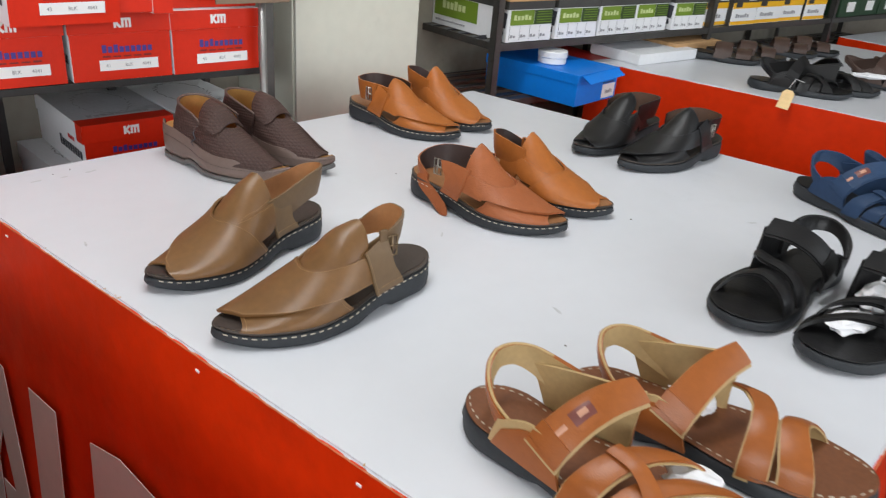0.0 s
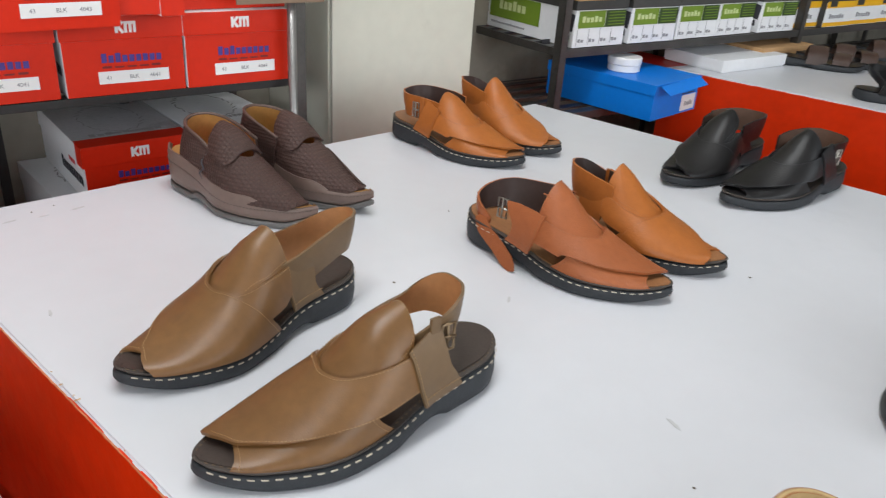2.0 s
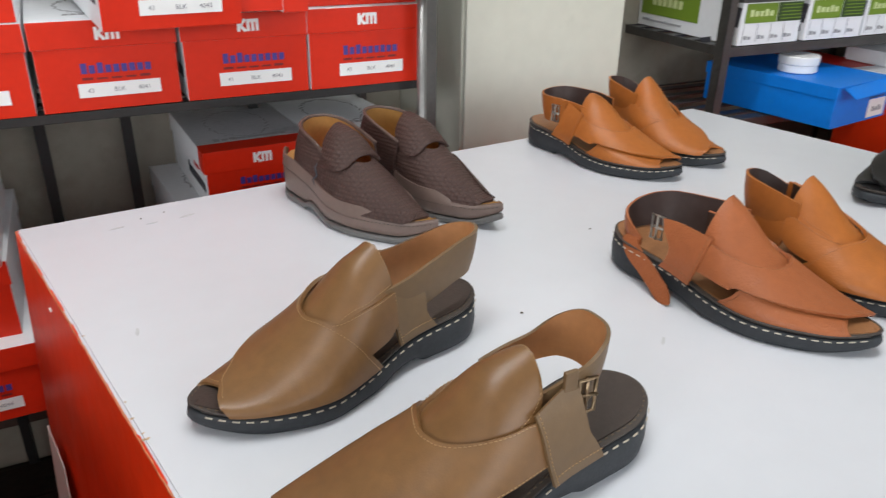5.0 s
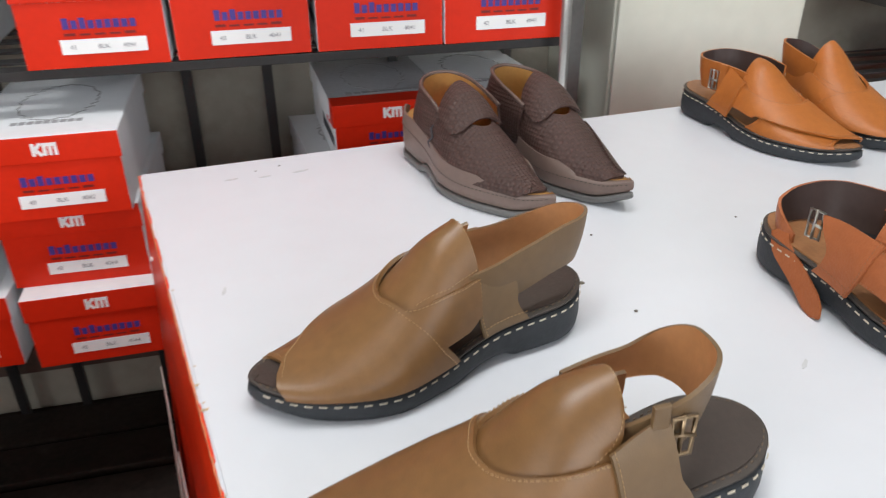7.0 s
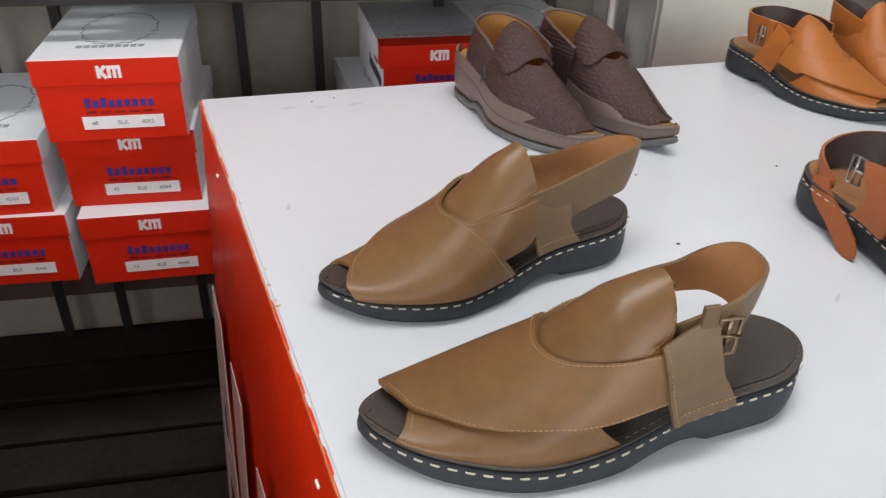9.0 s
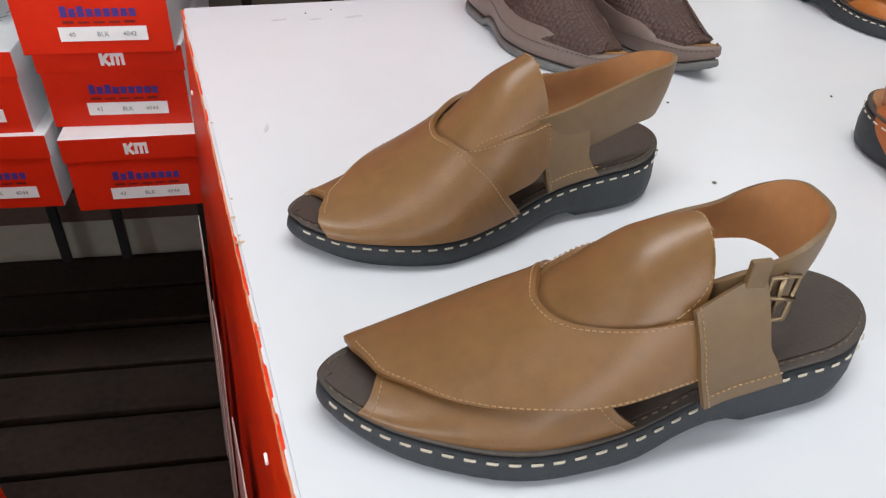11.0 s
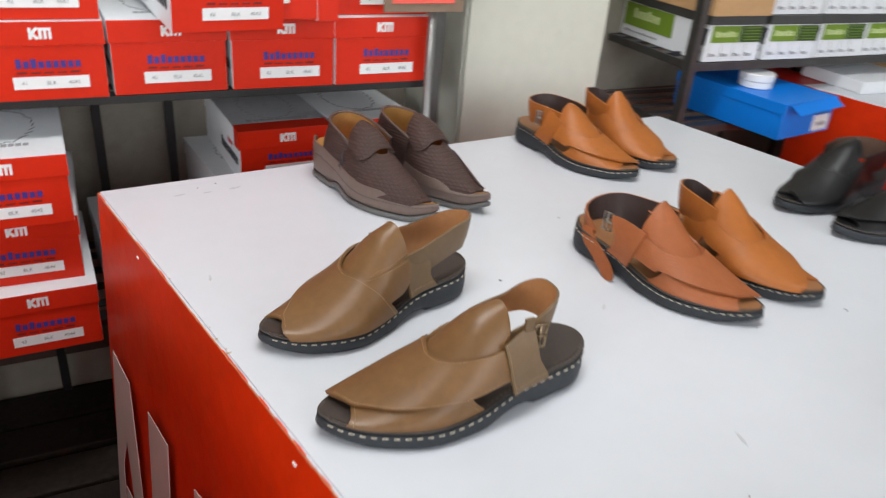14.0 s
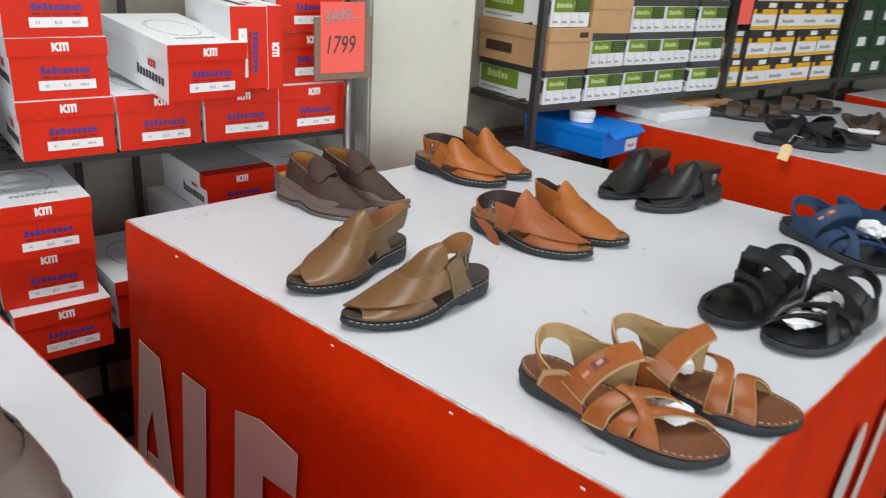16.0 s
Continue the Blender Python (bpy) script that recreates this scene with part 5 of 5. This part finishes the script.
def woven_chappal(label, heel, tip, left, bow, group, marked=False):
    """A closed-heel chappal of woven leather on a curved wedge sole with a raised side guard."""
    at, L = ground(heel, tip)
    side = 1 if left else -1
    t = thing("sandal", label, "sandal", at, group)
    last = Last(L, 0.104, side, [0.046, 0.044, 0.032, 0.026, 0.026, 0.034], [0.05, 0.055, 0.066, 0.067, 0.050, 0.029, 0.013, 0.004], 0.95, toe=0.58, point=0.9, bend=bow)
    low = spline([0, 0.05, 0.30, 0.335, 0.43, 0.50, 0.84, 1], [0.002, 0, 0, 0.006, 0.004, 0, 0, 0.016])
    part("outsole", sole_bm(last, low, lambda s: low(s) + 0.009, 0.001), RUBBER_GREY, t, "grey rubber outsole")
    part("midsole", sole_bm(last, lambda s: low(s) + 0.009, lambda s: last.zt(s) + 0.004, 0.0005, 0.004), BROWN_SOLE, t, "taupe leather wedge sole")
    bed = part("insole", insole_bm(last, 0.0052), OCHRE, t, "ochre leather insole")
    if marked:
        part("insole_label", prism([(0.075 + 0.030 * math.cos(i / 20 * math.tau), 0.022 * math.sin(i / 20 * math.tau)) for i in range(20)], 0.0505, 0.0512), RED_CARD, bed, "red insole label")
    lines = [welt_line(last, 0.02, 0.985, lambda s: last.zt(s) - 0.001, o, -0.001) for o in (True, False)]
    part("sole_stitching", stitches(lines, 0.003, 0.002, 0.0008, 0.0004), WELT, t, "dark thread along the sole")["kind"] = "stuff"
    # vamp, open at the toe and split at the side
    v_front = [(0.88, -1.0), (0.915, -0.6), (0.945, 0.0), (0.915, 0.6), (0.87, 1.0)]
    v_back = [(0.37, -1.0), (0.385, -0.78), (0.44, -0.56), (0.55, -0.36), (0.61, 0.0), (0.56, 0.3), (0.47, 0.5), (0.41, 0.62), (0.38, 0.8), (0.372, 1.0)]
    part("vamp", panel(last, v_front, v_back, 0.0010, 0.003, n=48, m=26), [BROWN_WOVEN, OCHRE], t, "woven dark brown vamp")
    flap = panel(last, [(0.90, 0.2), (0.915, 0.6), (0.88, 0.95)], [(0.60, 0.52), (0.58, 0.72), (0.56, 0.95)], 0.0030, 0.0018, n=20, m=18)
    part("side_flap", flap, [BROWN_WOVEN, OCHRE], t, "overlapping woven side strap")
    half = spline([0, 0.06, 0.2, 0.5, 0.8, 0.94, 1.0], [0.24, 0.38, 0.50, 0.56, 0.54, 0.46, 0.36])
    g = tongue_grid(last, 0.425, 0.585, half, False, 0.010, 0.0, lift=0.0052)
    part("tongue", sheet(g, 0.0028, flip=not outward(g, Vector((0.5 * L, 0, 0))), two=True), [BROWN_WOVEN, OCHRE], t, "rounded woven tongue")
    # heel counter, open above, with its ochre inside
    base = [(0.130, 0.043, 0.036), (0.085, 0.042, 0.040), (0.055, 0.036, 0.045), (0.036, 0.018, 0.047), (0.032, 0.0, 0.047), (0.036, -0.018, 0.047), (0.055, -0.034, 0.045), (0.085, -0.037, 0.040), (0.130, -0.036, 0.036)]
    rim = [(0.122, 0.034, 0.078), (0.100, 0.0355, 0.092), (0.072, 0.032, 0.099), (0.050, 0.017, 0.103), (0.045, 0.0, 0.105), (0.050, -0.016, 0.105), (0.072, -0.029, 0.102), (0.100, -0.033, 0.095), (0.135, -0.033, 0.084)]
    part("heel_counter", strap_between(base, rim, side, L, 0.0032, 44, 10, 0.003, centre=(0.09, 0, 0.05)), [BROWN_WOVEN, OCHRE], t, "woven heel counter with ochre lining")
    part("collar_binding", tube([(x, y * side, z) for x, y, z in through_points(rim, 50)], 0.0022, 8), BROWN_LEATHER, t, "smooth dark collar binding", smooth=True)
    y = 0.0465
    part("lace_knot", tube([(0.118, side * (y - 0.008), 0.074), (0.112, side * (y - 0.003), 0.064), (0.120, side * y, 0.056), (0.110, side * y, 0.048), (0.118, side * (y + 0.001), 0.042)], 0.0012, 6), INK, t, "dark lacing knot", smooth=True)
    # side wall rolled up from the sole
    for o in (True, False):
        g = []
        for i in range(49):
            s = 0.015 + 0.795 * i / 48
            e = last.edge(s, o, -0.0006)
            hgt = 0.017 * min(1, ((0.81 - s) / 0.10) ** 0.5 + 0.05) * min(1, s / 0.06 + 0.5)
            g.append([Vector((e.x, e.y, last.zt(s) - 0.002)) + Vector((0, -side * (1 if o else -1) * 0.0016 * v * v, hgt * v)) for v in (0, 0.25, 0.5, 0.75, 1.0)])
        n2 = (g[21][1] - g[20][1]).cross(g[20][2] - g[20][1])
        part("side_guard", sheet(g, 0.0024, flip=n2.y * side * (1 if o else -1) < 0), BROWN_SOLE, t, "raised taupe side guard")
    return t


woven_chappal("dark brown woven leather chappal on a taupe wedge sole", (0.342, -0.058), (0.374, -0.341), False, 0.011, "brown woven pair", True)
woven_chappal("dark brown woven chappal with ochre lining", (0.430, -0.063), (0.466, -0.345), True, -0.003, "brown woven pair")


BANDS_CROSSED = (
    ((0.127, 0.156, 0.051, 0.016), (0.132, 0.160, 0.046, 0.036), (0.143, 0.170, 0.025, 0.050), (0.158, 0.184, 0.0, 0.055), (0.178, 0.202, -0.022, 0.051), (0.195, 0.215, -0.038, 0.038), (0.205, 0.226, -0.046, 0.017)),
    ((0.161, 0.186, 0.051, 0.016), (0.166, 0.190, 0.045, 0.033), (0.178, 0.202, 0.022, 0.043), (0.198, 0.222, 0.0, 0.045), (0.218, 0.244, -0.024, 0.038), (0.230, 0.256, -0.037, 0.027), (0.236, 0.260, -0.042, 0.017)))
BANDS_STRAIGHT = (
    ((0.148, 0.166, 0.036, 0.055), (0.163, 0.184, 0.022, 0.060), (0.172, 0.193, 0.0, 0.060), (0.173, 0.195, -0.022, 0.055), (0.172, 0.197, -0.041, 0.036), (0.172, 0.198, -0.048, 0.016)),
    ((0.228, 0.246, 0.044, 0.017), (0.220, 0.238, 0.037, 0.032), (0.205, 0.226, 0.022, 0.047), (0.198, 0.221, 0.0, 0.054), (0.200, 0.226, -0.022, 0.049), (0.205, 0.233, -0.041, 0.034), (0.208, 0.236, -0.047, 0.016)))
BANDS_BROAD = (
    ((0.118, 0.172, 0.050, 0.016), (0.120, 0.174, 0.046, 0.036), (0.122, 0.176, 0.022, 0.055), (0.124, 0.178, 0.0, 0.060), (0.124, 0.178, -0.022, 0.055), (0.122, 0.174, -0.041, 0.036), (0.120, 0.172, -0.047, 0.016)),
    ((0.192, 0.236, 0.048, 0.016), (0.192, 0.238, 0.044, 0.032), (0.194, 0.242, 0.022, 0.044), (0.198, 0.246, 0.0, 0.046), (0.200, 0.246, -0.022, 0.042), (0.200, 0.244, -0.038, 0.030), (0.200, 0.242, -0.044, 0.016)))


def strappy(label, heel, tip, left, leather, lining, bed, group="", sling=True, bands=BANDS_CROSSED, ankle=True, centre=True, width=0.113, patch=True, thread=THREAD, z=0.76, bow=0.005, tab=1):
    """An open sandal: contoured sole, front bands, centre strip, ankle tab, quarters and a padded heel sling. tab: 1 fastens on the outer side, -1 on the inner."""
    at, L = ground(heel, tip, z)
    side = 1 if left else -1
    k = L / 0.289
    t = thing("sandal", label, "sandal", at, group)
    last = Last(L, width, side, [0.027, 0.026, 0.022, 0.019, 0.018, 0.022], [0.06, 0.064, 0.064, 0.059, 0.049, 0.039, 0.030, 0.02], 0.7, toe=0.24, point=0.5, grip=0.97, bend=bow)
    low = spline([0, 0.05, 0.30, 0.36, 0.44, 0.52, 0.84, 1], [0.003, 0, 0, 0.005, 0.004, 0, 0, 0.008])
    part("outsole", sole_bm(last, low, lambda s: last.zt(s) - 0.002, 0.002), RUBBER, t, "black rubber sole")
    part("footbed", sole_bm(last, lambda s: last.zt(s) - 0.004, lambda s: last.zt(s) + 0.0008, -0.003, 0.003), bed, t, "leather footbed")
    if thread is not None:
        lines = []
        for o in (True, False):
            lines.append([(Vector((e.x, e.y, last.zt(s) + 0.0009)), Vector((0, 0, 1))) for s, e in ((q, last.edge(q, o, 0.0065)) for q in np.linspace(0.02, 0.985, 91))])
        part("sole_stitching", stitches(lines, 0.005, 0.0045, 0.0014, 0.0006), thread, t, "cream thread round the footbed")["kind"] = "stuff"

    def fix(points):
        """Points in metres of a middling sandal, carried to this one's length and bow."""
        return [(x * k, y + bow * math.sin(math.pi * min(max(x * k / L, 0), 1)) , zz) for x, y, zz in points]

    def strap(name, edge_a, edge_b, thick=0.003, label="", n=30, lift=0.0, under=True, owner=None, crown=0.0012, mats=None):
        a, b = fix([(x, y, q + lift) for x, y, q in edge_a]), fix([(x, y, q + lift) for x, y, q in edge_b])
        ob = part(name, strap_between(a, b, side, L, thick, n, 8, crown), mats or [leather, lining], owner or t, label)
        if under:
            part("strap_lining", strap_between(a, b, side, L, 0.0018, n, 6, crown, inset=-0.0014, drop=0.0026), lining, ob, "pale lining edge")
        return ob

    for stations in bands:
        strap("front_strap", [(b, y, q) for b, f, y, q in stations], [(f, y, q) for b, f, y, q in stations], 0.0032)
    if centre:
        strap("centre_strip", [(0.148, 0.017, 0.053), (0.167, 0.022, 0.053), (0.185, 0.030, 0.045), (0.195, 0.042, 0.034), (0.194, 0.051, 0.016)], [(0.154, 0.004, 0.056), (0.174, 0.010, 0.056), (0.195, 0.020, 0.048), (0.214, 0.036, 0.036), (0.228, 0.049, 0.016)], 0.0028, lift=0.003, under=False)
    if ankle:
        m = tab
        # quarters, rising from the sole
        for o in (1, -1):
            low_edge = [(0.052, 0.040 * o, 0.022), (0.085, 0.043 * o, 0.020), (0.126, 0.046 * o, 0.017)]
            top_edge = [(0.062, 0.0415 * o, 0.043), (0.090, 0.0425 * o, 0.056), (0.116, 0.044 * o, 0.045)] if o == m else [(0.050, 0.037 * o, 0.060), (0.095, 0.038 * o, 0.072), (0.148, 0.038 * o, 0.083)]
            if o != m:
                low_edge = [(0.068, 0.039 * o, 0.022), (0.100, 0.040 * o, 0.018), (0.150, 0.042 * o, 0.016)]
            strap("outer_quarter" if o > 0 else "inner_quarter", low_edge, top_edge, 0.0032, under=False)
            part("quarter_lining", strap_between(fix([(x - 0.004, y * 0.95, q) for x, y, q in low_edge]), fix([(x - 0.006 if i == 0 else x + (0.006 if i == 2 else 0), y * 0.95, q + 0.006) for i, (x, y, q) in enumerate(top_edge)]), side, L, 0.003, 20, 8), lining, t, "padded pale lining")
        # broad tab laid over the instep, low on its fastened side
        back = [(0.088, 0.044 * m, 0.050), (0.096, 0.036 * m, 0.066), (0.112, 0.012 * m, 0.088), (0.126, -0.010 * m, 0.097), (0.141, -0.032 * m, 0.100)]
        front = [(0.120, 0.047 * m, 0.036), (0.126, 0.040 * m, 0.052), (0.138, 0.016 * m, 0.073), (0.149, -0.008 * m, 0.081), (0.160, -0.032 * m, 0.083)]
        st = strap("strap_tab", back, front, 0.0038, "touch-close ankle strap", under=True)
        ring = strap_between([(x, y, q + 0.0032) for x, y, q in fix([(0.090, 0.043 * m, 0.052), (0.097, 0.0355 * m, 0.067)])], [(x, y, q + 0.0032) for x, y, q in fix([(0.122, 0.047 * m, 0.037), (0.127, 0.040 * m, 0.053)])], side, L, 0.0035, 8, 8)
        part("keeper_loop", ring, [leather, leather], st, "folded leather keeper loop")
        if patch:
            va = [tuple(np.array(p) + (np.array(q) - np.array(p)) * 0.16) for p, q in zip(back[1:4], front[1:4])]
            vb = [tuple(np.array(p) + (np.array(q) - np.array(p)) * 0.84) for p, q in zip(back[1:4], front[1:4])]
            cut = lambda run, f0, f1: through_points(run, 20)[int(20 * f0):int(20 * f1) + 1]
            strap("badge_frame", cut(va, 0.02, 0.72), cut(vb, 0.02, 0.72), 0.0008, "stitched badge field", 12, 0.0016, False, st, mats=[leather, leather])
            inn = [tuple(np.array(p) + (np.array(q) - np.array(p)) * 0.2) for p, q in zip(va, vb)]
            out = [tuple(np.array(p) + (np.array(q) - np.array(p)) * 0.8) for p, q in zip(va, vb)]
            strap("patch", cut(inn, 0.30, 0.66), cut(out, 0.30, 0.66), 0.001, "small dark badge", 10, 0.0026, False, st, mats=[PATCH, PATCH])
            mid_a = [tuple(np.array(p) + (np.array(q) - np.array(p)) * 0.35) for p, q in zip(va, vb)]
            mid_b = [tuple(np.array(p) + (np.array(q) - np.array(p)) * 0.65) for p, q in zip(va, vb)]
            strap("badge_print", cut(mid_a, 0.02, 0.24), cut(mid_b, 0.02, 0.24), 0.0008, "pale pressed mark", 8, 0.0024, False, st, mats=[PATCH_PALE, PATCH_PALE])
            strap("badge_print", cut(mid_a, 0.40, 0.56), cut(mid_b, 0.40, 0.56), 0.0008, "pale pressed mark", 8, 0.0034, False, st, mats=[PATCH_PALE, PATCH_PALE])
    if sling:
        m = tab
        path = [(0.082, 0.0425 * m, 0.042), (0.066, 0.0425 * m, 0.042), (0.048, 0.0385 * m, 0.051), (0.033, 0.028 * m, 0.061), (0.023, 0.012 * m, 0.069), (0.020, -0.004 * m, 0.072), (0.025, -0.019 * m, 0.072), (0.040, -0.031 * m, 0.069), (0.062, -0.036 * m, 0.062), (0.090, -0.0375 * m, 0.054)]
        wide = spline([0, 0.2, 0.45, 0.65, 0.85, 1.0], [0.024, 0.018, 0.018, 0.020, 0.030, 0.040])
        sl = part("heel_sling", ribbon([(x * k, y * side, q) for x, y, q in path], wide, lambda q: 0.25 * math.sin(q * math.pi), 0.0050, n=50), [leather, lining], t, "padded heel sling")
        crest = [(x * k, y * side * 0.965, q + wide(i / (len(path) - 1)) * 0.5) for i, (x, y, q) in enumerate(path)]
        part("piping", tube(through_points(crest[1:-1], 40), 0.0015, 8), lining, sl, "rolled pale edge", smooth=True)
    return t


def tissue(at, size, seed, label="crumpled white tissue paper stuffed in a sandal"):
    bm = bmesh.new()
    bmesh.ops.create_icosphere(bm, subdivisions=3, radius=1.0)
    for v in bm.verts:
        d = v.co.normalized()
        k = 1 + 0.35 * noise.noise(d * 2.2 + Vector((seed, 0, 0))) + 0.22 * abs(noise.noise(d * 5 + Vector((0, seed, 0))))
        v.co = Vector((d.x * size[0], d.y * size[1], d.z * size[2])) * k
    return tagged(part("tissue_paper", bm, TISSUE, at=at, smooth=False), label, "paper", "stuffing paper")


RU = dict(leather=RUST, lining=CREAM, bed=RUST_BED)
strappy("rust leather strap sandal with badge and cream lining", (0.127, -0.896), (0.136, -1.185), False, bow=0.007, group="rust sandals", **RU)
strappy("rust leather strap sandal with chestnut footbed", (0.222, -0.952), (0.280, -1.224), True, centre=False, patch=False, bow=-0.003, tab=-1, bands=BANDS_STRAIGHT, group="rust sandals", **RU)
BV = dict(leather=BLACK_LEATHER, lining=BLACK_LEATHER, bed=BLACK_LEATHER, thread=None, patch=False)
strappy("black leather strap sandal with touch-close ankle strap", (0.757, -1.060), (0.477, -1.018), False, bow=0.004, tab=-1, bands=BANDS_STRAIGHT, group="black strap sandals", centre=False, **BV)
strappy("black leather strap sandal stuffed with white tissue", (0.750, -1.178), (0.468, -1.120), True, bow=0.007, group="black strap sandals", **BV)
NV = dict(leather=NAVY, lining=NAVY, bed=BLACK_LEATHER, thread=None)
strappy("navy blue strap sandal with a small badge", (1.079, -0.926), (0.977, -1.193), False, group="navy sandals", **NV)
strappy("navy blue strap sandal stuffed with white tissue", (1.172, -0.990), (1.088, -1.262), True, group="navy sandals", **NV)
tissue(pose(0.150, -1.108, 0.792, 0, 0, 20), (0.022, 0.024, 0.009), 3)
tissue(pose(0.550, -1.135, 0.792, 0, 0, 75), (0.020, 0.034, 0.010), 7)
tissue(pose(0.625, -1.148, 0.800, 0, 0, 75), (0.022, 0.030, 0.018), 15)
tissue(pose(1.10, -1.10, 0.804, 0, 0, 20), (0.028, 0.03, 0.018), 9)
tissue(pose(0.262, -1.06, 0.795, 0, 0, 20), (0.022, 0.02, 0.010), 12)

# dark sandals on the far table
SL = dict(leather=DARK_BROWN, lining=DARK_BROWN, bed=BLACK_LEATHER, thread=None, ankle=False, sling=False, centre=False, bands=BANDS_BROAD)
for h, q, l in (((2.175, -0.21), (2.285, -0.465), False), ((2.285, -0.255), (2.39, -0.505), True), ((2.50, -0.30), (2.62, -0.545), False), ((2.62, -0.345), (2.735, -0.59), True)):
    strappy("dark brown leather slide with two broad bands", h, q, l, group="brown slides", **SL)
FB = dict(leather=BLACK_LEATHER, lining=BLACK_LEATHER, bed=BLACK_LEATHER, thread=None, patch=False)
strappy("black strap sandal with a paper price tag", (1.905, -0.545), (2.02, -0.80), False, group="black tagged sandals", **FB)
strappy("black strap sandal on the far table", (2.00, -0.60), (2.13, -0.85), True, group="black tagged sandals", **FB)
strappy("dark brown strap sandal with a white strip", (2.22, -0.70), (2.36, -0.95), False, group="far brown sandals", leather=DARK_BROWN, lining=DARK_BROWN, bed=BLACK_LEATHER, thread=None, patch=False)
strappy("dark brown strap sandal on the far table", (2.33, -0.76), (2.47, -1.0), True, group="far brown sandals", leather=DARK_BROWN, lining=DARK_BROWN, bed=BLACK_LEATHER, thread=None, patch=False)
tag = thing("price_tag", "cream paper tag on a string, hanging over the table edge", "tag", pose(1.806, -0.686, 0.716, 0, 0, -84))
part("paper", prism([(-0.016, -0.026), (0.016, -0.026), (0.016, 0.018), (0.008, 0.027), (-0.008, 0.027), (-0.016, 0.018)], 0, 0.0008), TAG_PAPER, tag, at=pose(0, -0.012, 0.052, 62, 6, 0))
part("string", tube([(0, 0, 0.082), (0.004, 0.04, 0.10), (0.02, 0.10, 0.085)], 0.0008, 5), LABEL, tag)
tissue(pose(2.22, -0.80, 0.80, 0, 0, -60), (0.05, 0.014, 0.008), 21, "white paper strip laid on a sandal")

# corner of a dark brown shoe on the table beside the aisle
chappal("dark brown leather shoe at the table's edge", (-0.492, -0.545), (-0.484, -0.825), True, leather=BROWN_LEATHER, strap=BROWN_LEATHER, lining=DARK_LINING, insole=INSOLE_DARK, thread=WELT, path=STRAP_LOW, stitched=False, group="aisle table shoes")
